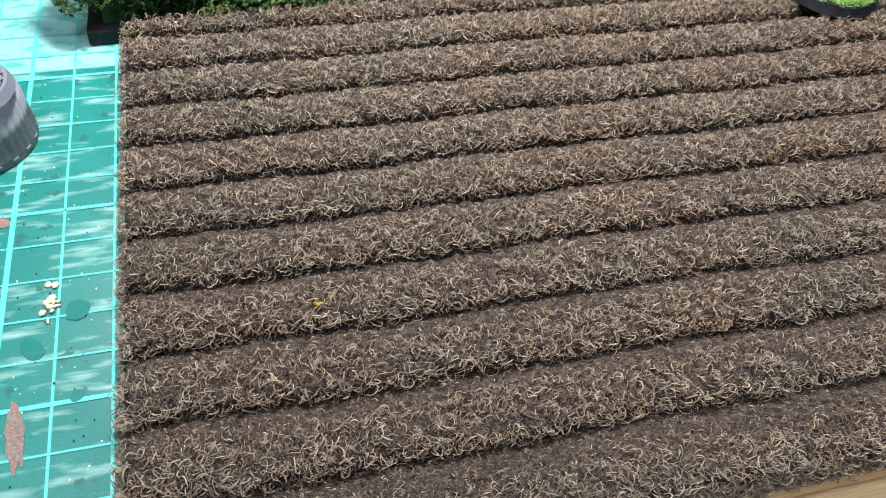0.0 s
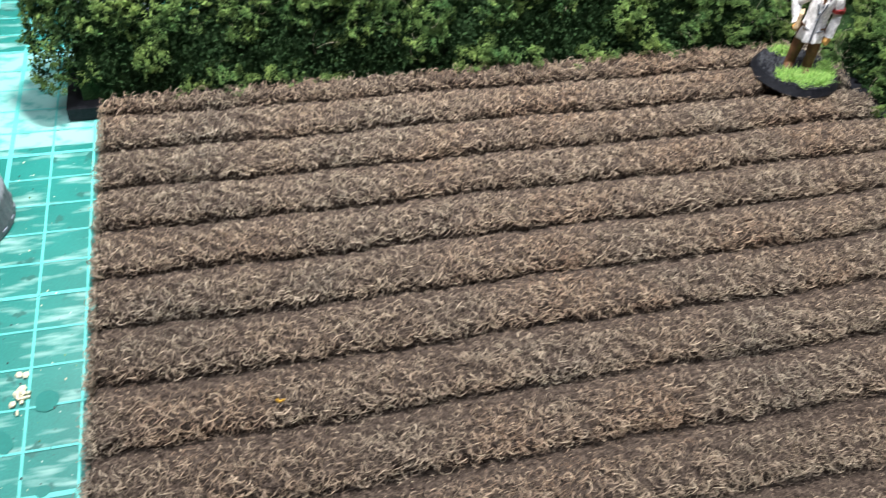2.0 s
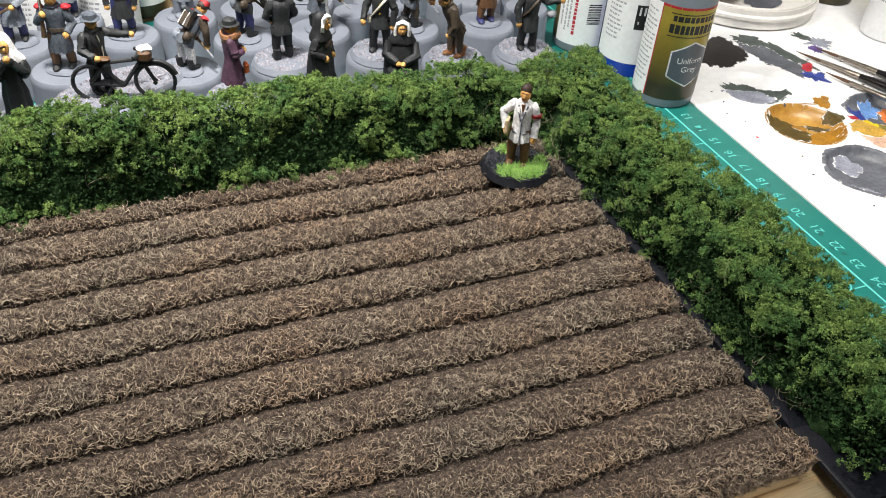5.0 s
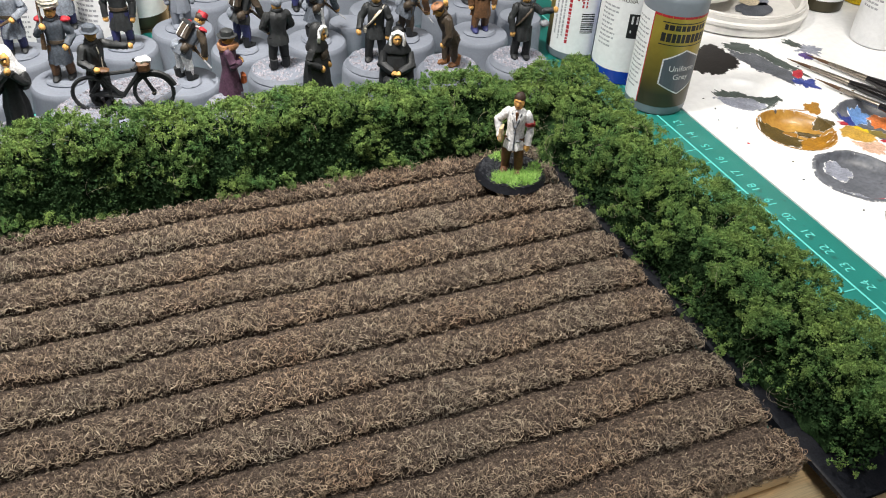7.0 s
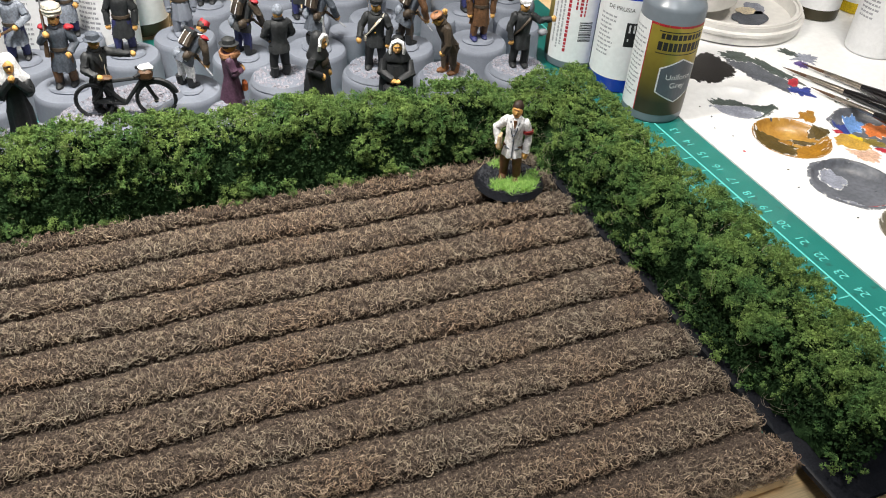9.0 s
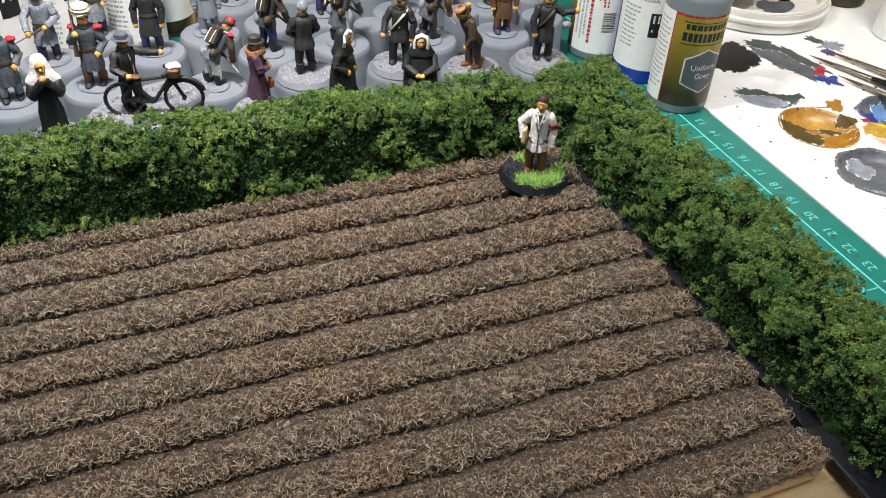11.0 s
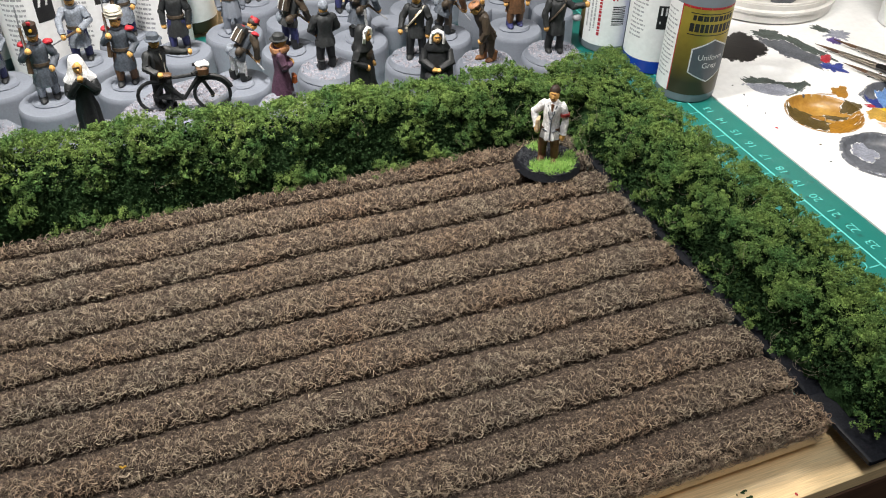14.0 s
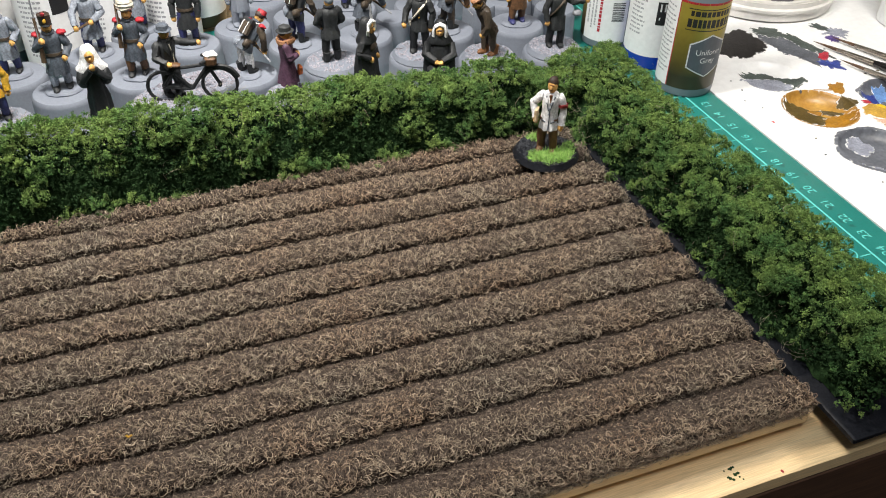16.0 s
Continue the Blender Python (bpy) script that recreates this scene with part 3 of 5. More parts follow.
def hedge(place, turn, length, near, far, height, base, billows, bare, label, seed, slope=lambda u: 0.0, open_side=0.0, lip=0.0, tuck=0.0):
    """A hedge along its own x axis: near(u), far(u) and height(u) give its outline along the run, base its strip,
    bare(p) the places with no foliage, slope(u) how much narrower its top is,
    open_side how thin the foliage is on its far face, lip how far the strip juts out past the mat,
    tuck how far the far face is drawn in under the top."""
    global rng
    rng = np.random.default_rng(seed)
    ob = thing("model_hedge", place, label, "model hedge", "hedges round the field", turn=turn)
    part("base", Geo().box(((length + lip) / 2 + base[2], (base[0] + base[1]) / 2, 0.0022), (length - lip - 2 * base[2], base[1] - base[0], 0.0044), "black", edge=0.0005), ob, "black plastic strip base")
    if lip:
        part("base_lip", Geo().box((base[2] + lip / 2, (base[0] + base[1]) / 2, 0.0033), (lip + 0.0008, base[1] - base[0], 0.0022), "black", edge=0.0004), ob, "thin end of the black strip")
    # rounded billows on the outline
    n = billows
    u = (np.arange(n) + rng.uniform(-0.5, 1.5, n)) / n * (length + 0.003) - 0.0015
    a = np.radians(np.where(rng.random(n) < 0.28, rng.uniform(45, 135, n), rng.uniform(-32, 212, n)))
    rb = rng.uniform(0.0030, 0.0062, n) * np.where(np.sin(a) > 0.5, 1.0, 0.88)
    hi = np.array([height(v) for v in u])
    mid, half = np.array([(near(v) + far(v)) / 2 for v in u]), np.array([(far(v) - near(v)) / 2 for v in u])
    ca, sa = np.sign(np.cos(a)) * np.abs(np.cos(a)) ** 0.7, np.sign(np.sin(a)) * np.abs(np.sin(a)) ** 0.7
    sl = np.array([slope(v) for v in u])
    push = np.where(np.sin(a) > 0.75, rng.uniform(-0.0012, 0.0008, n), rng.uniform(-0.0034, 0.0012, n))
    C = np.stack([np.clip(u, 0.0080, length - 0.002), mid + ca * ((half - 0.85 * rb) * (1 + 0.10 * sl - sl * np.maximum(sa, 0)) + push), 0.0100 + np.maximum(sa, 0) * (hi - 0.0100 - 0.85 * rb + push) + np.minimum(sa, 0) * 0.0062], -1)
    C[:, 1] -= tuck * (1 - np.maximum(sa, 0)) * np.maximum(ca, 0) * (0.6 + 0.8 * rng.random(n))
    out = np.stack([rng.normal(0, 0.25, n), np.cos(a), np.maximum(np.sin(a), -0.2)], -1)
    out /= np.linalg.norm(out, axis=1)[:, None]
    # each carries tufts, and each tuft fine grains
    each = (28 * (rb / 0.0046) ** 2).astype(int)
    w = np.repeat(np.arange(n), each)
    d = directions(len(w)) + 0.55 * out[w]
    d /= np.linalg.norm(d, axis=1)[:, None]
    tuft = C[w] + d * (rb[w] * rng.uniform(0.66, 1.22, len(w)))[:, None]
    # only what faces out of the hedge, and lies in no other billow, is leafy
    reach = np.min(np.linalg.norm(tuft[:, None] - C[None], axis=2) / rb[None] + (w[:, None] == np.arange(n)[None]) * 9, axis=1)
    shown = ((d * out[w]).sum(1) > -0.30) & (reach > 0.66)
    tuft, d, w = tuft[shown], d[shown], w[shown]
    hole = np.array([noise.noise(Vector(p) * 260 + Vector((seed, 0, 0))) + 0.5 * noise.noise(Vector(p) * 640) for p in tuft])
    ok = (hole > -0.32 - 0.34 * d[:, 2] + open_side * np.clip(d[:, 1], 0, 1) * np.clip((0.025 - tuft[:, 2]) / 0.010, 0.2, 1) * np.clip((tuft[:, 2] - 0.0055) / 0.005, 0.25, 1)) & ~bare(tuft) & (tuft[:, 2] > 0.0050)
    gaps, tuft, d = tuft[~ok], tuft[ok], d[ok]
    rs = rng.uniform(0.0005, 0.0015, len(tuft))
    count = (47 * (rs / 0.0010) ** 1.6).astype(int)
    w = np.repeat(np.arange(len(tuft)), count)
    e = directions(len(w)) + 0.6 * d[w]
    e /= np.linalg.norm(e, axis=1)[:, None]
    p = tuft[w] + e * (rs[w] * rng.uniform(0.40, 1.10, len(w)))[:, None] * rng.uniform(0.35, 1.9, (len(tuft), 3))[w]
    ok = p[:, 2] > 0.0046
    vs, fs = grains(p[ok], rng.uniform(0.00014, 0.00032, int(ok.sum())), 2)
    tagged(bulk("foliage", vs, fs, "leaf", ob), "clumped mid-green foam foliage", kind="stuff")
    # dark grains inside: the shade of the gaps put into their colour
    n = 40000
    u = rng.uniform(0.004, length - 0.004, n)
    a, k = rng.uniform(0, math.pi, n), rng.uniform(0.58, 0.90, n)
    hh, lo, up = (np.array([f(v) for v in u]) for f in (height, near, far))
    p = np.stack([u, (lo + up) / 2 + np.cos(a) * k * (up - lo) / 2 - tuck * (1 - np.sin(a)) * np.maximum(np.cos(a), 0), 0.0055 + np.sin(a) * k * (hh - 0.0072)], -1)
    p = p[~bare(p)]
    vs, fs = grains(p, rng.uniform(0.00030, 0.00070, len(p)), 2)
    tagged(bulk("inner_shade_grains", vs, fs, "core", ob), "inner grains coloured dark as shade between the foliage clumps", kind="stuff")
    # added solid filler, coloured as deep shade, closes the view through the hedge
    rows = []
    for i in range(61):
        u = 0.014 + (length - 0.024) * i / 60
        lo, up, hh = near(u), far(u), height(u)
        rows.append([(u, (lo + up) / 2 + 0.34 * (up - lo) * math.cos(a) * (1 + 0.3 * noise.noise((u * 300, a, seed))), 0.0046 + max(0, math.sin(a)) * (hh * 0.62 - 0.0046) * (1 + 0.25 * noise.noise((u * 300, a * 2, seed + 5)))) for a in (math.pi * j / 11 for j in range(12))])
    part("inner_shade_body", Geo().rings(rows, "core"), ob, "added dark filler body, painted shade inside the hedge")
    # bare pale twigs in the hollows
    hollow = gaps[(gaps[:, 2] > 0.006) & (gaps[:, 0] > 0.020)]
    hollow = hollow[rng.permutation(len(hollow))[:170]] * (1, 0.97, 1)
    vs, fs = curls(*hollow.T, np.ones(len(hollow)), (0.0014, 0.0040), (0.00004, 0.00008), seg=6)
    tagged(bulk("twig_fibre", vs, fs, "twig", ob, smooth=True), "bare pale twig fibres", kind="stuff")
    return ob


hedge((-0.0062, 0.0276, 0), 0, 0.2427, lambda u: -0.0165, lambda u: 0.0168, lambda u: 0.0376 - 0.0070 * min(1, max(0, u - 0.0047) / 0.20) + 0.0014 * math.sin(u * 95) - 0.0080 * math.exp(-((u - 0.230) / 0.0085) ** 2), (-0.0146, 0.0093, 0.0048), 390,
      lambda p: (p[:, 0] < 0.0185) & (p[:, 2] < 0.0100) & (p[:, 1] < -0.004), "long green foam model hedge on a black strip", 11, lambda u: 0.62 - 1.9 * min(0.20, max(0, u - 0.02)))
hedge((0.2484, -0.1569, 0), 90, 0.194, lambda u: -0.0170 - 0.0070 * math.exp(-((u - 0.086) / 0.014) ** 2) - 0.0015 * math.sin(u * 60) + 0.0080 * math.exp(-((u - 0.117) / 0.0045) ** 2), lambda u: 0.0200 - 0.0030 * max(0, 1 - u / 0.05),
      lambda u: 0.0310 + 0.002 * math.sin(u * 110 + 1), (-0.0130, 0.0176, 0.0003), 330,
      lambda p: (p[:, 0] < 0.040) & (p[:, 2] < 0.0085) & (p[:, 1] > 0.004) | (np.linalg.norm(p - (0.166, 0.0125, 0.0200), axis=1) < 0.0072), "shorter green foam model hedge beside the cutting mat ruler", 12, open_side=0.75, lip=0.024, tuck=0.0012)


# ---- painted miniatures ----
def mm(*p):
    return Vector(p) * 0.001


def ring(g, z, rx, ry, key=None, n=14, cx=0.0, cy=0.0, ripple=0.0):
    return [mm(cx + rx * math.cos(a) * (1 + ripple * math.sin(7 * a)), cy + ry * math.sin(a) * (1 + ripple * math.sin(7 * a)), z) for a in (2 * math.pi * i / n for i in range(n))]


def pebble(g, c, s, key, rnd):
    """A small uneven stone with eight faces."""
    pts = [c + Vector(d) * s * rnd.uniform(0.6, 1.4) for d in ((1, 0.3, 0), (-1, -0.2, 0), (0.2, 1, 0), (-0.1, -1, 0), (0, 0.1, 0.9), (0, 0, -0.8))]
    g.add(pts, [(0, 2, 4), (2, 1, 4), (1, 3, 4), (3, 0, 4), (2, 0, 5), (1, 2, 5), (3, 1, 5), (0, 3, 5)], key)


def disc_base(g, r=11.5, h=2.4, rim="primer", top="rubble", grit=110, seed=1, gz=0.0):
    """A round base with a bevelled rim and loose grit on top."""
    rnd = random.Random(seed)
    g.lathe([(r * 0.001, 0), (r * 0.00104, 0.0004), (r * 0.00094, h * 0.001), (0.0002, h * 0.001 + 0.0001)], (0, 0, gz * 0.001), rim, 36)
    for _ in range(3 * grit):
        a, k = rnd.uniform(0, 6.283), math.sqrt(rnd.random()) * r * 0.9
        s = rnd.uniform(0.3, 0.75)
        pebble(g, mm(k * math.cos(a), k * math.sin(a), gz + h + 0.1), 0.001 * s, top, rnd)


def flat_base(g, rx=7.5, ry=6.0, h=1.4):
    g.rings([ring(g, z, rx * k, ry * k, n=22) for z, k in ((0, 1.0), (0.5, 1.03), (h, 0.92))], "primer")


def legs(g, h, cloth, boots, spread=2.2, stride=0.0, gz=0.0, hip=13.0):
    for s in (-1, 1):
        foot = mm(s * spread * 1.15, s * stride, gz + 1.0)
        knee = mm(s * spread * 1.1, s * stride * 0.5 + 0.6, gz + hip * 0.52)
        g.tube([mm(s * spread * 0.75, 0, gz + hip + 1.5), knee, foot + mm(0, 0, 1.4)], [0.0024, 0.0019, 0.0015], cloth, 9)
        g.tube([foot + mm(0, -0.6, 4.0), foot + mm(0, -0.3, 0)], [0.00175, 0.0017], boots, 9)
        g.ball(foot + mm(0, 1.0, -0.1), (0.0016, 0.0030, 0.0012), boots, 9)


def torso(g, cloth, hem, gz, flare=1.0, top=25.0, buttons=None, belt=None, opened=None, collar=True):
    prof = [(hem, 4.1 * flare, 3.5 * flare), (hem + 2.5, 3.9 * flare, 3.3 * flare), (15.2, 3.45, 2.8), (17.0, 3.3, 2.65), (20.0, 3.7, 2.9), (22.5, 4.1, 3.0), (24.0, 4.0, 2.7), (top, 2.7, 2.0), (top + 0.9, 1.3, 1.2)]
    prof = [p for i, p in enumerate(prof) if i < 2 or p[0] > hem + 3.0]
    rows = []
    for z, a, b in prof:
        fold = 0.085 if z < 15 else 0.03
        rows.append([mm(a * math.cos(q) * (1 + fold * math.sin(9 * q + 0.3 * z) * (0.6 + 0.4 * math.sin(3 * q + hem))), b * math.sin(q) * (1 + fold * math.sin(9 * q + 0.3 * z)), gz + z) for q in (2 * math.pi * i / 36 for i in range(36))])
    g.rings(rows, cloth)
    if collar:
        g.tube([mm(1.75 * math.cos(q), 0.1 + 1.65 * math.sin(q), gz + top + 0.5 - 0.35 * math.sin(q)) for q in (2 * math.pi * i / 16 for i in range(17))], 0.0008, cloth, 7)
    if belt:
        g.rings([ring(g, gz + z, 3.85, 3.05, n=16) for z in (15.7, 16.9)], belt)
    if buttons:
        for z in (17.5, 19.5, 21.5):
            g.ball(mm(0, 3.0, gz + z), 0.00035, buttons, 6)
    if opened:
        for s in (-1, 1):
            g.tube([mm(s * 0.5, 3.05, gz + 18.5), mm(s * 1.5, 2.9, gz + 23.0), mm(s * 1.5, 1.6, gz + 25.3)], [0.0003, 0.0010, 0.0007], opened, 6, flat=0.5)


def arm(g, side, elbow, hand, cloth, gz, skin="skin", glove=None):
    sh = mm(side * 3.9, 0, gz + 23.5)
    e, h = mm(elbow[0], elbow[1], gz + elbow[2]), mm(hand[0], hand[1], gz + hand[2])
    g.ball(sh, 0.0017, cloth, 9)
    pts, rad = [], []
    for i in range(9):
        q = i / 8
        pts.append((sh.lerp(e, q * 2) if q < 0.5 else e.lerp(h, q * 2 - 1)))
        rad.append((1.75 - 0.55 * q + 0.16 * (i % 2)) * 0.001)
    g.tube(pts, rad, cloth, 9)
    g.ball(e, 0.00155, cloth, 8)
    g.tube([h - (h - e).normalized() * 0.0006, h], 0.00145, cloth, 8)
    g.ball(h + (h - e).normalized() * 0.0011, (0.0012, 0.0012, 0.0014), glove or skin, 8)


def head(g, gz, hat, hatc="black_cloth", skin="skin", hair="hair", x=0.0, y=0.4, z=28.0):
    c = mm(x, y, gz + z)
    g.tube([mm(x * 0.6, y * 0.5, gz + 25.0), c], [0.0013, 0.0012], skin, 8)
    g.ball(c, (0.0021, 0.0024, 0.0027), skin, 12)
    g.ball(c + mm(0, 2.2, -0.1), (0.0004, 0.0006, 0.0007), skin, 6)
    g.ball(c + mm(0, 1.9, 0.9), (0.0014, 0.0004, 0.0003), "flesh_dark", 6)
    g.ball(c + mm(0, 1.95, -1.2), (0.0008, 0.0003, 0.00025), "flesh_dark", 6)
    if hat in ("hair", "cap", "kepi", "brim", "shako", "beret"):
        g.ball(c + mm(0, -0.45, 0.95), (0.00225, 0.0024, 0.0024), hair, 12)
    if hat == "cap":
        g.rings([ring(g, gz + z + q, r, r * 1.05, cx=x, cy=y) for q, r in ((1.2, 2.3), (2.0, 2.6), (2.9, 2.5), (3.3, 1.2))], hatc)
        g.ball(c + mm(0, 2.3, 1.4), (0.0016, 0.0013, 0.0003), hatc, 8)
    if hat in ("kepi", "shako"):
        t = 5.4 if hat == "shako" else 3.6
        g.rings([ring(g, gz + z + q, r, r * 1.05, cx=x, cy=y) for q, r in ((1.0, 2.3), (1.4, 2.35), (t - 0.3, 2.2 if hat == "kepi" else 2.5), (t, 1.9))], hatc)
        g.rings([ring(g, gz + z + q, 2.42, 2.5, cx=x, cy=y) for q in (0.9, 1.5)], "black_cloth")
        g.ball(c + mm(0, 2.5, 1.1), (0.0017, 0.0013, 0.0003), "black_cloth", 8)
        if hat == "shako":
            g.ball(c + mm(0, 2.2, t + 0.4), 0.0009, "red", 7)
            g.ball(c + mm(0, 2.55, 3.0), (0.0007, 0.0003, 0.0008), "ochre", 6)
    if hat == "brim":
        g.rings([ring(g, gz + z + q, r, r * 1.08, cx=x, cy=y, n=18) for q, r in ((1.0, 3.4), (1.25, 3.5), (1.6, 2.55), (3.1, 2.25), (3.6, 1.3))], hatc)
    if hat == "beret":
        g.ball(c + mm(0, -0.2, 2.1), (0.0027, 0.0028, 0.0011), hatc, 12)


def nun_head(g, gz, hood, band=None, wide=6.0):
    """A smooth hood that falls on the shoulders, with the painted face in its opening."""
    g.rings([ring(g, gz + z, rx, ry, n=22, cy=-0.3, ripple=0.03 if z < 28 else 0.0) for z, rx, ry in ((34.0, 0.5, 0.5), (33.3, 1.9, 1.9), (31.6, 2.8, 2.6), (29.0, 3.2, 2.9), (26.5, wide * 0.72, 3.3), (24.2, wide, 4.2), (23.5, wide * 0.97, 4.1))][::-1], hood)
    g.ball(mm(0, 1.9, gz + 29.4), (0.0018, 0.0016, 0.0027), "skin", 12)
    g.ball(mm(0, 3.5, gz + 29.2), (0.0004, 0.0006, 0.0008), "skin", 6)
    g.ball(mm(0, 3.25, gz + 30.2), (0.0013, 0.0004, 0.00035), "hair", 6)
    g.ball(mm(0, 3.25, gz + 28.1), (0.0008, 0.0003, 0.0003), "flesh_dark", 6)
    if band:
        arch = [mm(-2.7, 2.0, gz + 27.0), mm(-2.8, 2.3, gz + 29.5), mm(-2.0, 2.3, gz + 31.8), mm(0, 2.3, gz + 32.7), mm(2.0, 2.3, gz + 31.8), mm(2.8, 2.3, gz + 29.5), mm(2.7, 2.0, gz + 27.0)]
        g.tube(arch, [0.0007, 0.0009, 0.0009, 0.0009, 0.0009, 0.0009, 0.0007], band, 8)


def rifle(g, a, b):
    a, b = Vector(a), Vector(b)
    d = (b - a)
    g.tube([a, a + d * 0.28, a + d * 0.34, a + d * 0.7], [0.0011, 0.0008, 0.0006, 0.0005], "wood_stock", 6)
    g.tube([a + d * 0.3, b], [0.0004, 0.0003], "steel", 6)


def pack(g, gz, cloth="umber"):
    g.box(mm(0, -4.4, gz + 20.5), (0.0062, 0.0030, 0.0064), cloth, edge=0.0007)
    g.ball(mm(3.6, -3.0, gz + 14.5), (0.0017, 0.0020, 0.0022), "umber", 9)
    g.ball(mm(-3.4, -3.0, gz + 13.8), (0.0020, 0.0014, 0.0024), "pale_grey_cloth", 9)
    g.tube([mm(-3.4, -4.2, gz + 24.4), mm(3.4, -4.2, gz + 24.4)], 0.0013, "dark_grey_cloth", 8)
    for s in (-1, 1):
        g.tube([mm(s * 1.7, -5.9, gz + 18), mm(s * 1.7, -6.0, gz + 21), mm(s * 1.7, -5.6, gz + 24)], 0.0003, "white_cloth", 5)
        g.tube([mm(s * 2.6, -2.8, gz + 24.6), mm(s * 2.7, 0.4, gz + 25.4), mm(s * 2.4, 2.9, gz + 22.5), mm(s * 2.2, 2.9, gz + 17)], 0.0004, "white_cloth", 5)


def strap(g, gz, key, side=1):
    g.tube([mm(-side * 3.4, 0, gz + 25.0), mm(-side * 1.6, 3.1, gz + 22.6), mm(side * 1.4, 3.3, gz + 18.5), mm(side * 3.8, 1.2, gz + 15.2)], 0.0005, key, 6)
    g.box(mm(side * 4.4, 0.2, gz + 13.6), (0.0016, 0.0034, 0.0030), key, edge=0.0005)


def gown(g, gz, cloth, low=0.0, wide=5.6):
    g.rings([ring(g, gz + z, a, b, n=42, ripple=0.10 if z < 14 else 0.03) for z, a, b in
             ((low, wide, wide * 0.92), (low + 0.7, wide, wide * 0.93), (6, wide * 0.86, wide * 0.78), (12, 4.2, 3.5), (16, 3.5, 2.8), (20, 3.9, 3.0), (23, 4.3, 2.9), (25, 2.8, 2.0), (26, 1.3, 1.2))], cloth)


def put_miniature(g, place, turn, label, scale=0.94, mirror=False):
    """One mesh for one painted figure with its base; its own y axis is its front."""
    if mirror:
        g.v = [(-x, y, z) for x, y, z in g.v]
        g.f = [f[::-1] for f in g.f]
    g.v = [tuple(Vector(p) + noise.noise_vector(Vector(p) * 650) * 0.00034 + noise.noise_vector(Vector(p) * 1900) * 0.00016) for p in g.v]
    ob = link("miniature_figure", g)
    place = (place[0], place[1] + (ROW_Y if place[1] > 0.04 else 0), place[2])
    ob.matrix_world = pose(*place, 0, 0, turn) @ Matrix.Scale(scale, 4)
    return tagged(ob, label, "miniature figure", "painted miniatures")


CAP_H = 0.0187
ROW_Y = -0.0012


def bottle_cap(place, r, label, h=CAP_H, seed=0, worn=False):
    """A screw cap used as a painting handle; a worn one shows its ribs."""
    key = "chip" if worn else "primer"
    n = 176 if worn else 48
    rows = []
    for k, z in ((1.0, 0), (1.03, 0.0004), (1.03, 0.0022), (0.99, 0.0042), (0.955, h - 0.0022), (0.93, h - 0.0007), (0.885, h), (0.03, h + 0.0001)):
        ribs = 0.022 if worn and 0.0025 < z < h - 0.001 else 0.0
        rows.append([(r * (k + ribs * (i % 4 < 2)) * math.cos(2 * math.pi * i / n), r * (k + ribs * (i % 4 < 2)) * math.sin(2 * math.pi * i / n), z) for i in range(n)])
    ob = thing("bottle_cap", place, label, "bottle cap", "painting handles", turn=seed * 37)
    part("shell", Geo().rings(rows[2:], key), ob)
    part("rim", Geo().rings(rows[:3], key), ob)
    if worn:
        g = Geo()
        for i in range(22):
            a = 2 * math.pi * i / 22
            g.box((1.035 * r * math.cos(a), 1.035 * r * math.sin(a), 0.0016), (0.0004, 0.0016, 0.0007), "primer", rot=Matrix.Rotation(a, 3, "Z"), edge=0.0001)
        part("tick", g, ob, "pale worn ticks round the rim")["kind"] = "stuff"
    return ob


# the man in the white coat, on a grassy base on the field
g = Geo()
disc_base(g, 12.3, 2.6, "black", "gravel_black", 240, 5)
for cx, cy, rr, k in ((3.5, 6.0, 5.4, 800), (7.5, 2.5, 4.6, 520), (-2.0, 7.0, 3.6, 260), (8.5, -4.0, 3.4, 200), (-6.0, -7.0, 3.8, 260)):
    rnd = random.Random(int(cx * 10) + 99)
    for _ in range(k):
        a, q = rnd.uniform(0, 6.283), math.sqrt(rnd.random()) * rr
        px, py = cx + q * math.cos(a), cy + q * math.sin(a)
        if px * px + py * py > 118:
            continue
        tip = (rnd.gauss(0, 1.0), rnd.gauss(0, 1.0), rnd.uniform(0.7, 2.3))
        w = 0.18
        g.add([mm(px - w, py, 2.7), mm(px + w, py, 2.7), mm(px, py + w, 2.7), mm(px + tip[0], py + tip[1], 2.7 + tip[2])], [(0, 1, 3), (1, 2, 3), (2, 0, 3)], "tuft")
Z = 2.0
base_geo, g = g, Geo()
legs(g, 13, "brown_cloth", "brown_cloth", 2.4, 0.4, Z)
torso(g, "white_cloth", 10.5, Z, 1.06, buttons="pale_grey_cloth", opened="white_cloth", collar=False)
g.tube([mm(0, 3.05, Z + 22.2), mm(0, 2.6, Z + 25)], [0.0003, 0.0007], "flesh_dark", 6)
arm(g, -1, (-7.6, -0.6, 19.5), (-5.6, 2.6, 15.0), "white_cloth", Z)
arm(g, 1, (5.6, -0.4, 18.2), (5.3, 0.8, 12.5), "white_cloth", Z)
g.rings([[p + mm(5.0, -0.2, 0) for p in ring(g, Z + q, 2.1, 2.1)] for q in (20.0, 21.0)], "armband")
for s in (-1, 1):
    g.tube([mm(s * 1.7, 2.55, Z + 24.6), mm(s * 1.3, 3.1, Z + 22.0), mm(s * 0.3, 3.05, Z + 18.8)], [0.0003, 0.0004, 0.0002], "grey_cloth", 5)
    g.tube([mm(s * 1.2, 3.45, Z + 14.0), mm(s * 3.0, 2.6, Z + 14.3)], 0.00025, "grey_cloth", 5)
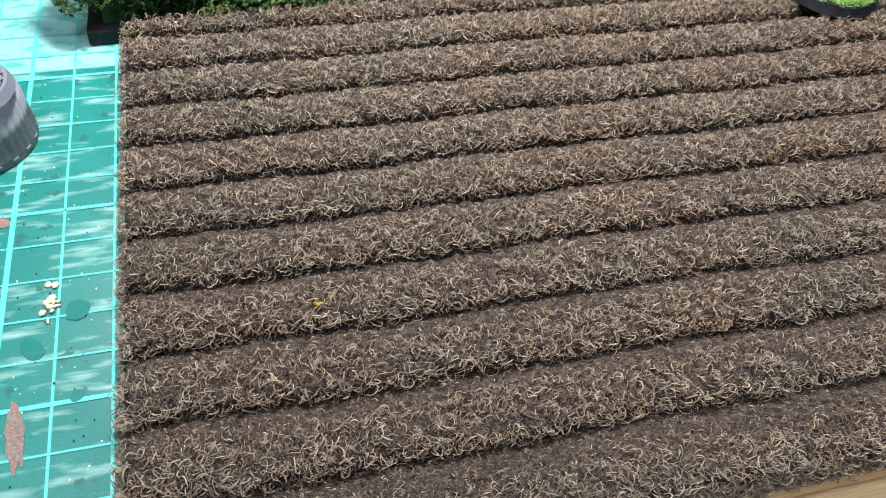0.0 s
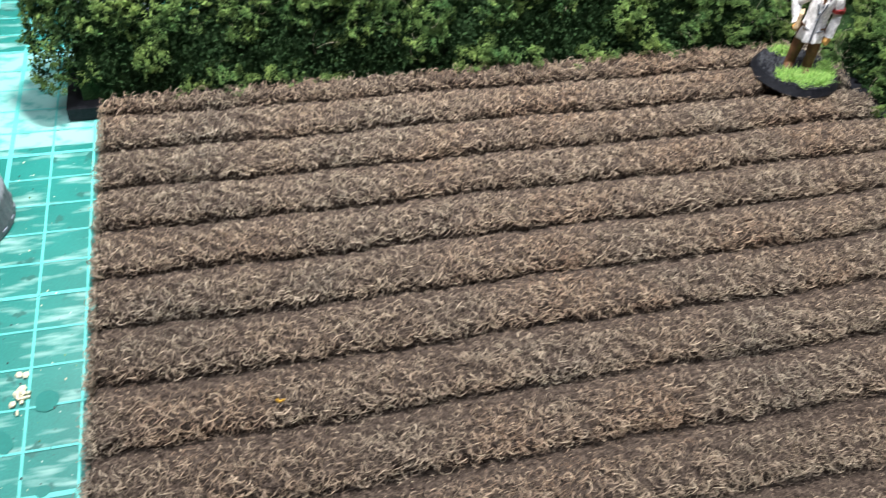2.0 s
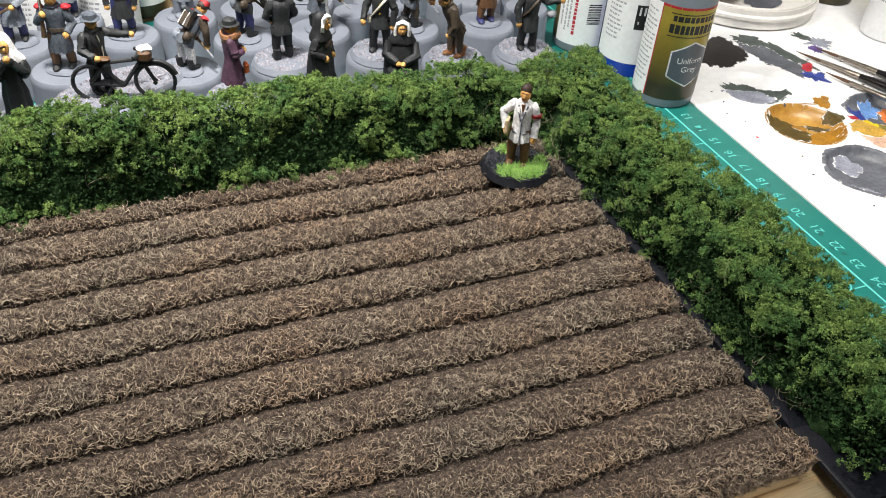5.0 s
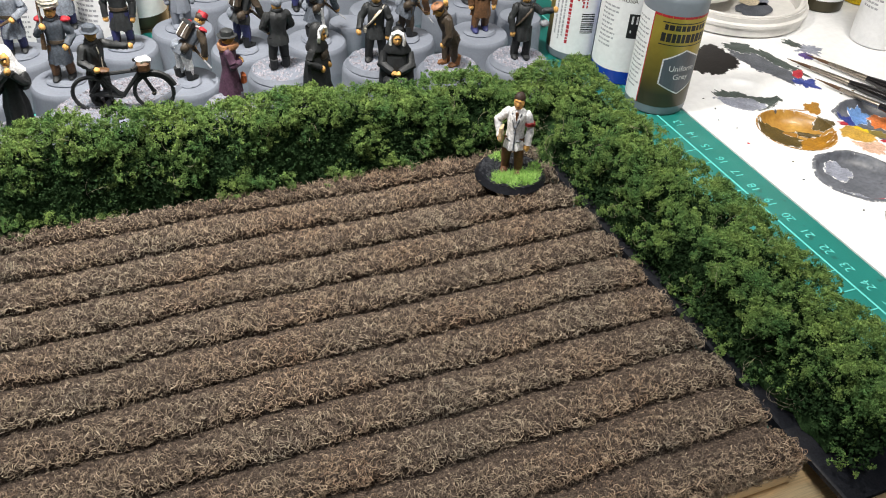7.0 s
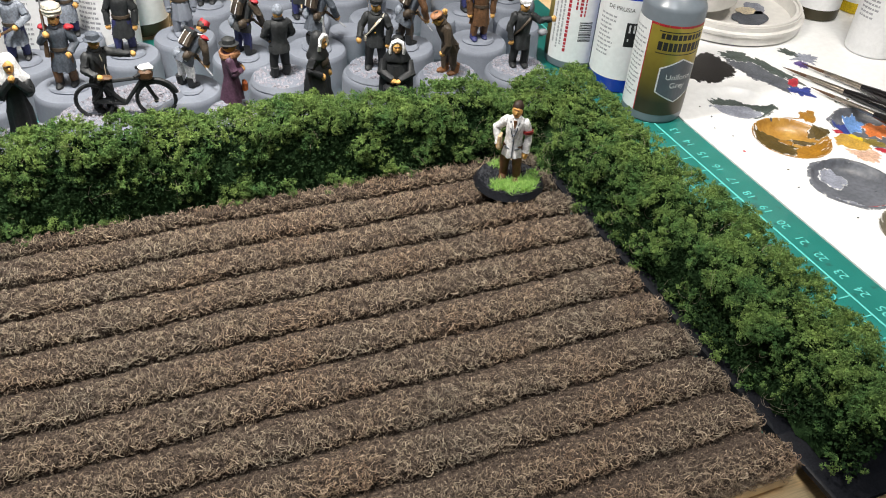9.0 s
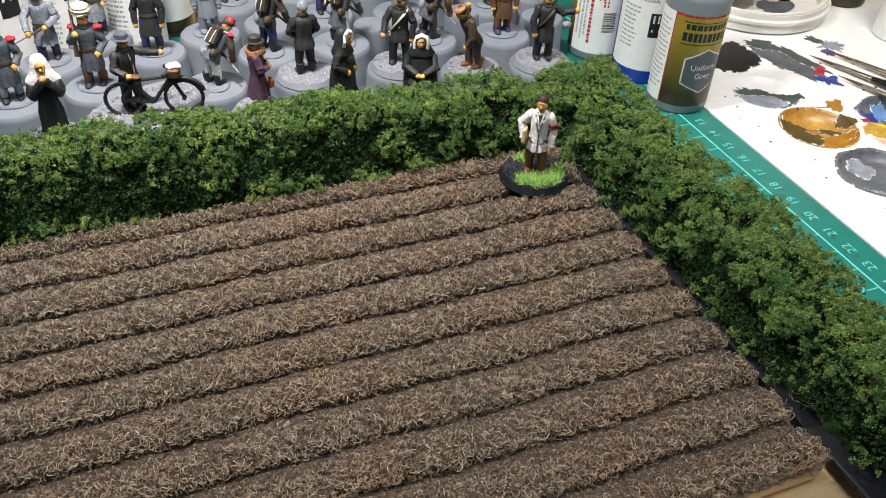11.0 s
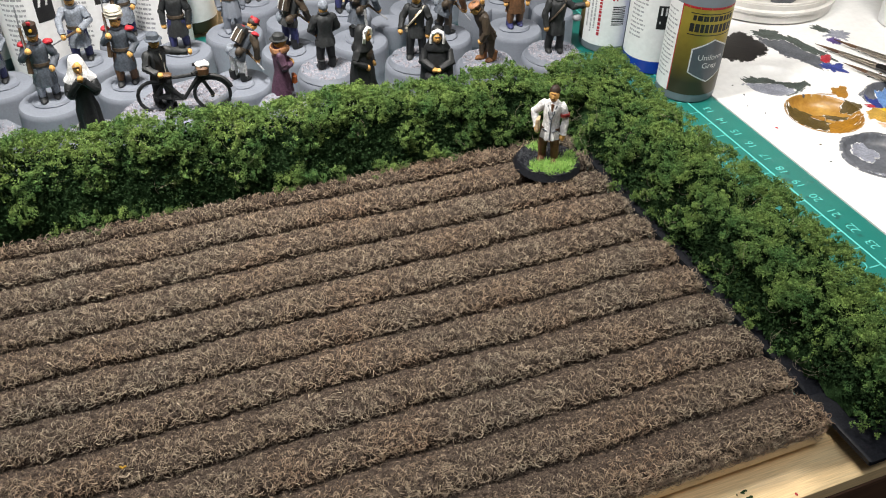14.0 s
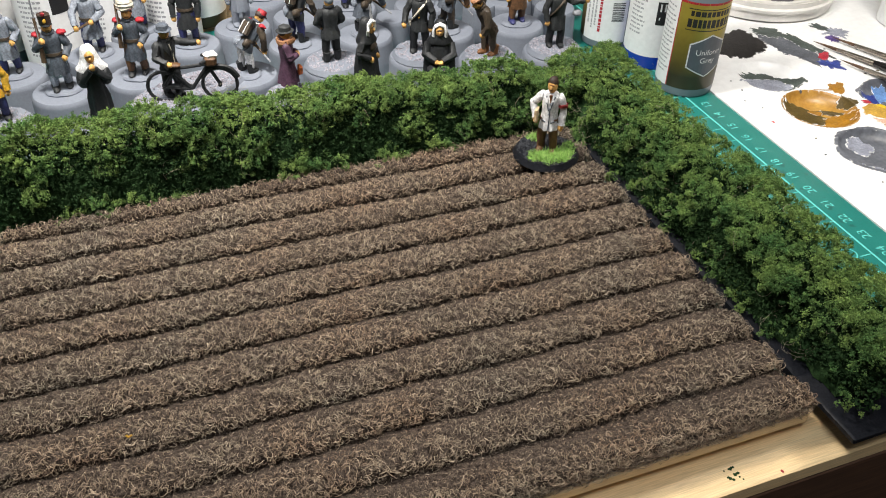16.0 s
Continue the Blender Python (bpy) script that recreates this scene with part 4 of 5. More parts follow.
g.tube([mm(0.2, 3.0, Z + 18.8), mm(0.3, 3.1, Z + 15.5), mm(0.4, 3.75, Z + 10.8)], 0.00025, "grey_cloth", 5)
g.box(mm(-5.0, 3.4, Z + 16.6), (0.0012, 0.0034, 0.0052), "book", edge=0.0002)
head(g, Z, "hair", y=0.5)
g = base_geo.join(g.moved(Matrix.Diagonal((0.88, 0.94, 1.0, 1.0))))
put_miniature(g, (0.2103, -0.0057, 0.0084), 142, "painted figure in a white coat on a grassy black base", 1.01, True)


def stand(x, y, label="grey primed bottle cap used as a painting handle", r=0.0138, h=CAP_H, seed=0):
    bottle_cap((x, y + ROW_Y, 0), r, label, h, seed)


# nun with white veil, hands at her chin
g = Geo()
disc_base(g, 11.4, 2.0, grit=90, seed=3)
gown(g, 2.0, "black_cloth", 0, 5.2)
for s in (-1, 1):
    arm(g, s, (s * 5.0, 2.8, 19.8), (s * 0.7, 4.4, 25.2), "black_cloth", 2.0)
    g.ball(mm(s * 4.4, 0.8, 22.4), (0.0024, 0.0028, 0.0040), "black_cloth", 10)
nun_head(g, 2.0, "white_cloth")
put_miniature(g, (0.0525, 0.0609, CAP_H - 0.004), 184, "painted nun figure with white veil and raised hands")
stand(0.0525, 0.0609, r=0.0118, h=CAP_H - 0.0042, seed=1)

# rider beside a bicycle, on an oval rubble base
g = Geo()
rnd = random.Random(8)
g.rings([ring(g, z, 28 * k, 13 * k, n=40, cx=7) for z, k in ((0, 1.0), (0.6, 1.02), (2.2, 0.95), (2.25, 0.05))], "primer")
for _ in range(1300):
    a, k = rnd.uniform(0, 6.283), math.sqrt(rnd.random()) * 0.93
    pebble(g, mm(7 + 28 * k * math.cos(a), 13 * k * math.sin(a), 2.3), 0.001 * rnd.uniform(0.3, 0.75), "rubble", rnd)
b = Geo()
legs(b, 13, "black_cloth", "black_cloth", 1.9, 1.2, 2.3)
torso(b, "dark_grey_cloth", 11.0, 2.3, 1.0, opened="black_cloth")
b.tube([mm(1.0, 3.2, 2.3 + 16), mm(1.2, 3.3, 2.3 + 20), mm(0.2, 3.0, 2.3 + 24)], 0.00025, "cream", 5)
arm(b, -1, (-6.0, 1.2, 19.0), (-3.4, 5.2, 17.2), "dark_grey_cloth", 2.3)
arm(b, 1, (7.0, 2.6, 22.6), (11.5, 4.2, 21.6), "dark_grey_cloth", 2.3)
head(b, 2.3, "brim", "grey_cloth", z=28.4)
b.moved(pose(0, 0.001, 0, 0, 0, 0))
g.join(b)
put_miniature(g, (0.0796, 0.0672, CAP_H - 0.0005), 205, "painted figure in dark coat and brimmed hat beside a bicycle", 0.94, True)
stand(0.0811, 0.0631, r=0.0150, h=CAP_H - 0.0006, seed=2)

# the bicycle
bike = thing("model_bicycle", (0.0865, 0.0606 + ROW_Y, CAP_H + 0.0010), "small black model bicycle with a basket, leaning by its rider", "bicycle", turn=-13)
bike.scale = (0.85, 0.85, 0.85)
for wx, r in ((-0.0118, 0.0074), (0.0132, 0.0078)):
    wheel = part("wheel", Geo().tube([(wx + r * math.cos(a), 0, r + 0.0003 + r * math.sin(a)) for a in (2 * math.pi * i / 30 for i in range(31))], 0.00085, "black_cloth", 7), bike)
    part("hub", Geo().tube([(wx, -0.0012, r), (wx, 0.0012, r)], 0.0009, "black_cloth", 8), wheel)
g = Geo()
for a, c in (((-0.0118, 0, 0.0076), (-0.0055, 0, 0.0165)), ((-0.0055, 0, 0.0165), (0.0085, 0, 0.0182)), ((-0.0068, 0, 0.0150), (0.0005, 0, 0.0062)), ((0.0005, 0, 0.0062), (0.0085, 0, 0.0172)),
             ((-0.0118, 0, 0.0076), (0.0005, 0, 0.0062)), ((0.0085, 0, 0.0182), (0.0132, 0, 0.0080)), ((0.0085, 0, 0.0182), (0.0078, 0, 0.0205))):
    g.tube([a, c], 0.00085, "black_cloth", 8)
part("frame", g, bike)
part("chain_guard", Geo().tube([(-0.010, 0.001, 0.0078), (-0.004, 0.001, 0.0080), (0.001, 0.001, 0.0066)], [0.0010, 0.0014, 0.0016], "black_cloth", 8, flat=0.4), bike)
part("handlebar", Geo().tube([(0.0065, -0.0045, 0.0205), (0.0080, -0.003, 0.0208), (0.0082, 0.003, 0.0208), (0.0062, 0.0045, 0.0205)], 0.0008, "black_cloth", 8), bike)
part("saddle", Geo().box((-0.0060, 0, 0.0182), (0.0058, 0.0034, 0.0016), "brown_cloth", edge=0.0006), bike, "brown saddle")
part("mudguard", Geo().tube([(0.0132 + 0.0092 * math.cos(a), 0, 0.008 + 0.0092 * math.sin(a)) for a in (math.radians(20 + 14 * i) for i in range(9))], 0.0010, "black_cloth", 7), bike)
part("basket", Geo().box((0.0104, 0, 0.0200), (0.0054, 0.0056, 0.0044), "brown_cloth", edge=0.0009), bike, "brown wicker basket")
part("bundle", Geo().ball((0.0110, 0.0004, 0.0226), (0.0030, 0.0026, 0.0013), "white_cloth", 10, lump=0.5), bike, "white cloth bundle")


def soldier(place, turn, label, coat="grey_cloth", trousers="blue_cloth", boots="black_cloth", hat="kepi", hatc="red", epaulettes="red", packed=False, gun="shoulder", hem=7.5, bare=False, r=0.0136, seed=0, base=True, skin="skin", scale=0.95, lean=0.0, sleeves=None):
    g = Geo()
    if base:
        flat_base(g)
    legs(g, 13, trousers, boots, 2.3, 1.0, 1.2)
    base_geo, g = g, Geo()
    torso(g, coat, hem, 1.2, 1.12, belt="umber")
    sleeves = sleeves or coat
    if gun == "port":
        arm(g, -1, (-6.0, 1.5, 19.0), (-1.8, 4.6, 16.5), sleeves, 1.2, skin)
        arm(g, 1, (6.2, 2.5, 20.0), (5.6, 6.6, 15.6), sleeves, 1.2, skin)
        rifle(g, mm(-4.0, 3.6, 18.5), mm(10.5, 8.6, 13.5))
    elif gun == "shoulder":
        arm(g, -1, (-6.2, 0.4, 18.5), (-4.4, 3.8, 16.0), sleeves, 1.2, skin)
        arm(g, 1, (6.2, 1.0, 19.0), (3.4, 3.6, 22.6), sleeves, 1.2, skin)
        rifle(g, mm(4.2, 3.2, 15.0), mm(3.4, -0.6, 41.0))
    else:
        arm(g, -1, (-5.8, 0.2, 18.5), (-5.4, 1.4, 13.0), sleeves, 1.2, skin)
        arm(g, 1, (5.8, 0.2, 18.5), (5.4, 1.4, 13.0), sleeves, 1.2, skin)
    if epaulettes:
        for s in (-1, 1):
            g.ball(mm(s * 4.8, 0, 26.0), (0.0019, 0.0019, 0.0011), epaulettes, 9)
    if packed:
        pack(g, 1.2)
    if hat == "rolls":
        head(g, 1.2, "beret", hatc, skin)
        for q, rr in ((2.2, 2.8), (3.4, 2.9), (4.6, 2.5)):
            g.tube([mm(rr * math.cos(a), 0.3 + rr * math.sin(a), 29.8 + q) for a in (2 * math.pi * i / 14 for i in range(15))], 0.0009, hatc, 6)
        g.ball(mm(0, 0.3, 34.6), (0.0022, 0.0022, 0.0010), hatc, 9)
    else:
        head(g, 1.2, hat, hatc, skin)
    if lean:
        g.moved(Matrix.Translation(mm(0, 0, 13)) @ pose(0, 0, 0, -lean, 0, 0) @ Matrix.Translation(mm(0, 0, -13)))
    g = base_geo.join(g)
    put_miniature(g, (place[0], place[1], place[2] if len(place) > 2 else CAP_H), turn, label, scale)
    if r:
        stand(place[0], place[1], r=r, seed=seed)


soldier((0.0686, 0.0900), 165, "painted soldier in a blue-grey greatcoat with white rolled headdress", coat="grey_cloth", trousers="brown_cloth", hat="rolls", hatc="cream", seed=4)
soldier((0.1107, 0.0781), 295, "painted soldier with brown pack and white straps, rifle forward", coat="grey_cloth", trousers="white_cloth", packed=True, gun="port", seed=5, hem=11, lean=40, scale=0.88, sleeves="umber")
soldier((0.0389, 0.0868), 180, "painted soldier in grey coat with tall red-trimmed shako", coat="grey_cloth", trousers="pale_grey_cloth", hat="shako", hatc="hair", seed=6)
soldier((0.0199, 0.1071), 175, "painted grey-coated soldier with blue trousers", coat="pale_grey_cloth", hat="kepi", hatc="pale_grey_cloth", epaulettes="", seed=7)
soldier((0.0531, 0.1165), 178, "half-painted soldier in pale grey coat and blue trousers", coat="pale_grey_cloth", hat="kepi", hatc="pale_grey_cloth", epaulettes="", seed=8, gun="port")
soldier((0.0925, 0.1137), 165, "painted soldier in dark coat and blue trousers", coat="dark_grey_cloth", seed=9, gun="none")
soldier((0.1372, 0.1002), 295, "painted soldier with brown pack and blue trousers, rifle forward", coat="dark_grey_cloth", packed=True, gun="port", seed=10, hem=11, lean=18, sleeves="umber")
soldier((0.1681, 0.0999), 295, "painted soldier in grey coat with green scarf and white gaiters", coat="grey_cloth", trousers="white_cloth", packed=True, gun="port", seed=11, lean=15)
soldier((0.2057, 0.0930), 280, "painted soldier in brown jacket kneeling forward with rifle", coat="grey_cloth", trousers="umber", packed=True, gun="port", seed=12, hem=9, lean=26, sleeves="brown_cloth")
soldier((0.2392, 0.0891), 170, "painted soldier in brown coat and blue boots", coat="brown_cloth", trousers="brown_cloth", boots="blue_cloth", seed=13, gun="none")
soldier((0.2035, 0.1237), 170, "plain grey unpainted soldier figure", coat="primer", trousers="primer", boots="primer", hat="kepi", hatc="primer", epaulettes="", seed=14, skin="primer", gun="none")
soldier((0.2473, 0.1199), 190, "painted soldier in grey coat with red shoulder pads", seed=15, gun="shoulder")
soldier((0.1172, 0.1252), 175, "plain grey primed soldier figure", coat="primer", trousers="primer", boots="primer", hat="kepi", hatc="primer", epaulettes="", seed=16, skin="primer", gun="none")
soldier((0.1699, 0.1307), 175, "painted soldier in dark coat with red cap", coat="dark_grey_cloth", seed=17, gun="shoulder")
soldier((0.0725, 0.1341), 185, "painted soldier in pale coat with red cap", coat="pale_grey_cloth", seed=19, gun="shoulder")
soldier((0.2738, 0.1284), 200, "painted soldier in dark coat with white belt", coat="dark_grey_cloth", seed=20, gun="none")

# woman in a long purple coat
g = Geo()
disc_base(g, 10.8, 2.0, grit=90, seed=21)
for s in (-1, 1):
    g.tube([mm(s * 1.6, 0, 2.2), mm(s * 1.6, 0, 8)], 0.0016, "black_cloth", 8)
    g.ball(mm(s * 1.6, 1.2, 2.8), (0.0015, 0.0028, 0.0011), "black_cloth", 8)
torso(g, "purple", 6.0, 2.0, 1.30)
for s in (-1, 1):
    arm(g, s, (s * 5.0, 1.6, 18.6), (s * 1.2, 4.0, 18.6), "purple", 2.0)
g.tube([mm(3.2 * math.cos(a), 0.3 + 2.8 * math.sin(a), 27.0 + 0.5 * math.sin(2 * a)) for a in (2 * math.pi * i / 14 for i in range(15))], 0.0013, "scarf", 7)
g.box(mm(0.5, 5.0, 13.5), (0.0040, 0.0020, 0.0046), "orange", edge=0.0008)
head(g, 2.0, "brim", "dark_grey_cloth")
put_miniature(g, (0.1245, 0.0588, CAP_H - 0.0035), 262, "painted woman figure in a long purple coat and dark hat")
stand(0.1240, 0.0588, r=0.0108, h=CAP_H - 0.0036, seed=21)

# man in a black suit, seen from behind
g = Geo()
disc_base(g, 12.4, 2.4, grit=130, seed=22)
legs(g, 13, "black_cloth", "black_cloth", 2.3, 0.3, 2.4)
torso(g, "dark_grey_cloth", 11.5, 2.4, 1.05)
for s in (-1, 1):
    arm(g, s, (s * 5.9, 0.6, 18.8), (s * 3.6, 3.2, 16.0), "dark_grey_cloth", 2.4)
head(g, 2.4, "hair", hair="pale_grey_cloth")
put_miniature(g, (0.1466, 0.0747, CAP_H), 4, "painted man figure in a black suit with grey hair")
stand(0.1466, 0.0747, r=0.0134, seed=22)

# nun in profile with a rosary
g = Geo()
disc_base(g, 11.4, 2.0, grit=90, seed=23)
gown(g, 2.0, "black_cloth", 0, 7.2)
for s in (-1, 1):
    arm(g, s, (s * 6.0, -0.5, 19.5), (s * 3.0, 2.8, 17.0), "black_cloth", 2.0)
g.ball(mm(0, 3.0, 23.5), (0.0026, 0.0012, 0.0022), "umber", 10)
g.rings([ring(g, z, a, b, n=26, cy=-0.6, ripple=0.05) for z, a, b in ((9.0, 6.3, 5.2), (15.0, 6.0, 4.8), (20.5, 5.6, 4.0), (24.6, 4.0, 3.0), (26.0, 1.6, 1.6))], "black_cloth")
for i in range(12):
    a = 2 * math.pi * i / 12
    g.ball(mm(-4.4, 1.6 + 0.9 * math.cos(a), 15.5 + 1.9 * math.sin(a)), 0.00038, "white_cloth", 6)
nun_head(g, 2.0, "black_cloth", "white_cloth", 5.2)
put_miniature(g, (0.1559, 0.0524, CAP_H - 0.004), 225, "painted nun figure in black habit with rosary beads")
stand(0.1559, 0.0519, r=0.0095, h=CAP_H - 0.0042, seed=23)

# policeman with a cross strap
g = Geo()
disc_base(g, 12.4, 2.4, grit=130, seed=24)
legs(g, 13, "black_cloth", "black_cloth", 2.4, 0.8, 2.4)
torso(g, "dark_grey_cloth", 10.5, 2.4, 1.05, buttons="ochre")
strap(g, 2.4, "cream", 1)
arm(g, -1, (-5.9, 0.4, 18.6), (-5.4, 1.4, 12.6), "dark_grey_cloth", 2.4)
arm(g, 1, (6.2, 1.2, 19.2), (6.4, 4.2, 15.0), "dark_grey_cloth", 2.4)
head(g, 2.4, "cap", "black_cloth")
put_miniature(g, (0.1851, 0.0719, CAP_H), 152, "painted figure in dark uniform with a pale cross strap")
stand(0.1851, 0.0724, r=0.0140, seed=24)

# seated nun
g = Geo()
g.rings([ring(g, z, a, b, n=22, ripple=0.06) for z, a, b in ((0, 6.2, 6.4), (1, 6.3, 6.6), (6, 5.8, 6.2), (9.5, 5.0, 4.6), (13, 4.7, 3.8), (17, 4.9, 3.4), (19.5, 3.4, 2.4), (20.6, 1.4, 1.2))], "black_cloth")
g.rings([ring(g, z, a, b, n=26, cy=-0.8, ripple=0.05) for z, a, b in ((4.0, 7.2, 5.8), (10.0, 6.9, 5.2), (16.0, 6.2, 4.2), (19.2, 4.2, 3.0), (20.8, 1.6, 1.6))], "black_cloth")
for s in (-1, 1):
    sh = mm(s * 4.8, 0, 18.0)
    g.tube([sh, mm(s * 6.2, 2.6, 13.5), mm(s * 1.6, 5.8, 11.5)], [0.0020, 0.0021, 0.0015], "black_cloth", 9)
    g.ball(mm(s * 2.6, 4.6, 7.0), (0.0028, 0.0044, 0.0026), "black_cloth", 10, lump=0.3)
    g.ball(mm(s * 0.9, 6.4, 11.2), (0.0013, 0.0012, 0.0011), "skin", 8)
nun_head(g, -5.2, "black_cloth", "white_cloth", 5.8)
put_miniature(g, (0.1882, 0.0556, CAP_H - 0.004), 158, "painted seated nun figure in black habit")
stand(0.1882, 0.0556, r=0.0070, h=CAP_H - 0.0041, seed=25)

# stooping man in brown
g = Geo()
disc_base(g, 12.4, 2.4, grit=130, seed=26)
legs(g, 13, "umber", "flesh_dark", 1.9, 1.2, 2.4)
t = Geo()
torso(t, "umber", 11.0, 2.4, 1.0)
arm(t, -1, (-5.4, 2.6, 18.0), (-3.6, 5.2, 15.0), "umber", 2.4)
arm(t, 1, (5.8, -2.6, 20.4), (5.6, -4.8, 24.0), "umber", 2.4)
head(t, 2.4, "beret", "scarf", y=1.2)
t.moved(Matrix.Translation(mm(0, 0, 14)) @ pose(0, 0, 0, -24, 0, 0) @ Matrix.Translation(mm(0, 0, -14)))
g.join(t)
put_miniature(g, (0.2135, 0.0614, CAP_H - 0.001), 100, "painted stooping man figure in a brown coat and cap")
stand(0.2135, 0.0619, r=0.0140, h=CAP_H - 0.0011, seed=26)

# man in black with a white cap, one arm out
g = Geo()
disc_base(g, 12.6, 2.4, grit=130, seed=27)
legs(g, 13, "black_cloth", "black_cloth", 2.2, 0.6, 2.4)
torso(g, "dark_grey_cloth", 9.0, 2.4, 1.0)
strap(g, 2.4, "umber", -1)
arm(g, -1, (-5.8, 0.8, 18.8), (-5.0, 2.2, 13.4), "dark_grey_cloth", 2.4)
arm(g, 1, (7.0, 0.6, 21.6), (12.0, 0.8, 22.4), "dark_grey_cloth", 2.4)
g.ball(mm(8.8, 1.2, 19.0), (0.0022, 0.0020, 0.0016), "steel", 10)
head(g, 2.4, "cap", "white_cloth")
put_miniature(g, (0.2434, 0.0580, CAP_H), 165, "painted figure in black with a white cap and raised arm", 0.94, True)
stand(0.2434, 0.0585, r=0.0142, seed=27)

# figure in yellow with an orange bag
g = Geo()
disc_base(g, 11.4, 2.0, grit=90, seed=28)
legs(g, 13, "blue_cloth", "black_cloth", 2.2, 0.6, 2.0)
torso(g, "ochre", 11.0, 2.0, 1.05)
arm(g, -1, (-5.9, 0.4, 18.6), (-5.4, 1.6, 13.2), "ochre", 2.0)
arm(g, 1, (6.0, 0.6, 18.6), (5.4, 2.2, 13.4), "ochre", 2.0)
g.ball(mm(5.6, 1.6, 10.6), (0.0034, 0.0026, 0.0036), "orange", 10, lump=0.2)
head(g, 2.0, "brim", "umber")
put_miniature(g, (0.0156, 0.0719, CAP_H - 0.003), 190, "painted figure in a yellow jacket with an orange bag")
stand(0.0156, 0.0724, r=0.0130, h=CAP_H - 0.0031, seed=28)

# worn cap beside the field, with a bare gritty base on it
bottle_cap((-0.0222, -0.0230, 0), 0.0149, "dark worn bottle cap, grey primer brushed on top", 0.0130, 2, worn=True)
g = Geo()
g.lathe([(0.0098, -0.0014), (0.0098, 0.0002), (0.002, 0.0003)], (0, 0, 0), "black", 32)
disc_base(g, 11.5, 2.6, grit=60, seed=30)
g.lathe([(0.0101, 0), (0.0100, 0.0002), (0.0002, 0.0003)], (0, 0, 0.0026), "gravel_black", 32)
rnd = random.Random(31)
for _ in range(330):
    a, q = rnd.uniform(0, 6.283), math.sqrt(rnd.random()) * 9.8
    pebble(g, mm(q * math.cos(a), q * math.sin(a), 2.95), 0.001 * rnd.uniform(0.35, 0.8), "rubble", rnd)
tagged(link("gritty_disc", g), "grey gritty round miniature stand on a worn cap", "gritty disc").matrix_world = pose(-0.0196, -0.0252, 0.0144)
for k, (x, y) in enumerate(((0.1321, 0.1551), (0.1636, 0.1595), (0.1962, 0.1556), (0.2278, 0.1517), (0.2595, 0.1603))):
    soldier((x, y), 165 + 9 * k, "grey primed soldier figure at the back of the group", coat=("primer", "grey_cloth", "pale_grey_cloth")[k % 3], trousers=("primer", "blue_cloth")[k % 2], hat="kepi", hatc=("primer", "red", "pale_grey_cloth")[k % 3], epaulettes=("", "red")[k % 2], gun=("none", "shoulder", "port")[k % 3], seed=40 + k)
for x, y, r in ((0.1440, 0.1284, 0.0125), (0.2315, 0.1162, 0.0085), (0.2651, 0.1005, 0.0105), (0.1863, 0.1144, 0.0085), (0.0734, 0.1074, 0.0075)):
    stand(x, y, "bare grey primed bottle cap", r, seed=int(x * 1000))


# ---- paint bottles ----
PZ = 0.0001


def arc_panel(g, r, a0, a1, z0, z1, key, t=0.00008, n=14, shape=None):
    """A patch of label wrapped on a cylinder of radius r, angles in degrees."""
    rr = r + t
    rows = []
    for z in (z0, z1):
        rows.append([(rr * math.cos(math.radians(a0 + (a1 - a0) * i / n)), rr * math.sin(math.radians(a0 + (a1 - a0) * i / n)), z) for i in range(n + 1)])
    g.add(rows[0] + rows[1], [(i, i + 1, n + 2 + i, n + 1 + i) for i in range(n)], key)


def wrapped(vs, r, a, z, t=0.00012, upright=True):
    """Lays flat verts round a cylinder, with their middle at angle a (degrees) and height z."""
    out = []
    for x, y, _ in vs:
        u, h = (x, y) if upright else (-y, x)
        q = math.radians(a) + u / r
        out.append(((r + t) * math.cos(q), (r + t) * math.sin(q), z + h))
    return out


def bars(g, r, a, z, lines, width, step, key, t=0.00012, upright=True, thick=0.5, seed=1):
    """Rows of small print."""
    rnd = random.Random(seed)
    for k in range(lines):
        w = width * rnd.uniform(0.7, 1.0)
        x = -width / 2
        while x < -width / 2 + w:
            d = min(rnd.uniform(0.0006, 0.0022), width / 2 - x)
            y = -step * k
            vs = [(x, y, 0), (x + d / 2, y, 0), (x + d, y, 0), (x + d, y + step * thick, 0), (x + d / 2, y + step * thick, 0), (x, y + step * thick, 0)]
            g.add(wrapped(vs, r, a, z, t, upright), [(0, 1, 4, 5), (1, 2, 3, 4)], key)
            x += d + 0.0004


def dropper_bottle(place, turn, label, r, h, body_key, cap_key="palette"):
    """A dropper bottle: round body, shoulder, ribbed cap with a tip."""
    ob = thing("paint_bottle", place, label, "paint bottle", "paint bottles", turn=turn)
    part("body", Geo().lathe([(r * 0.90, 0), (r * 0.98, 0.0006), (r, 0.0020), (r, h - 0.002), (r * 0.93, h), (r * 0.62, h + 0.003), (r * 0.55, h + 0.004)], (0, 0, 0), body_key, 48), ob)
    cap = part("cap", Geo().lathe([(r * 0.62, 0), (r * 0.62, 0.008), (r * 0.40, 0.010), (r * 0.24, 0.024), (r * 0.16, 0.025)], (0, 0, h + 0.0042), cap_key, 32), ob, "white plastic cap")
    g = Geo()
    for i in range(28):
        a = 2 * math.pi * i / 28
        g.tube([(r * 0.62 * math.cos(a), r * 0.62 * math.sin(a), h + 0.005), (r * 0.62 * math.cos(a), r * 0.62 * math.sin(a), h + 0.0118)], 0.0003, cap_key, 5)
    part("ribbing", g, cap)
    return ob


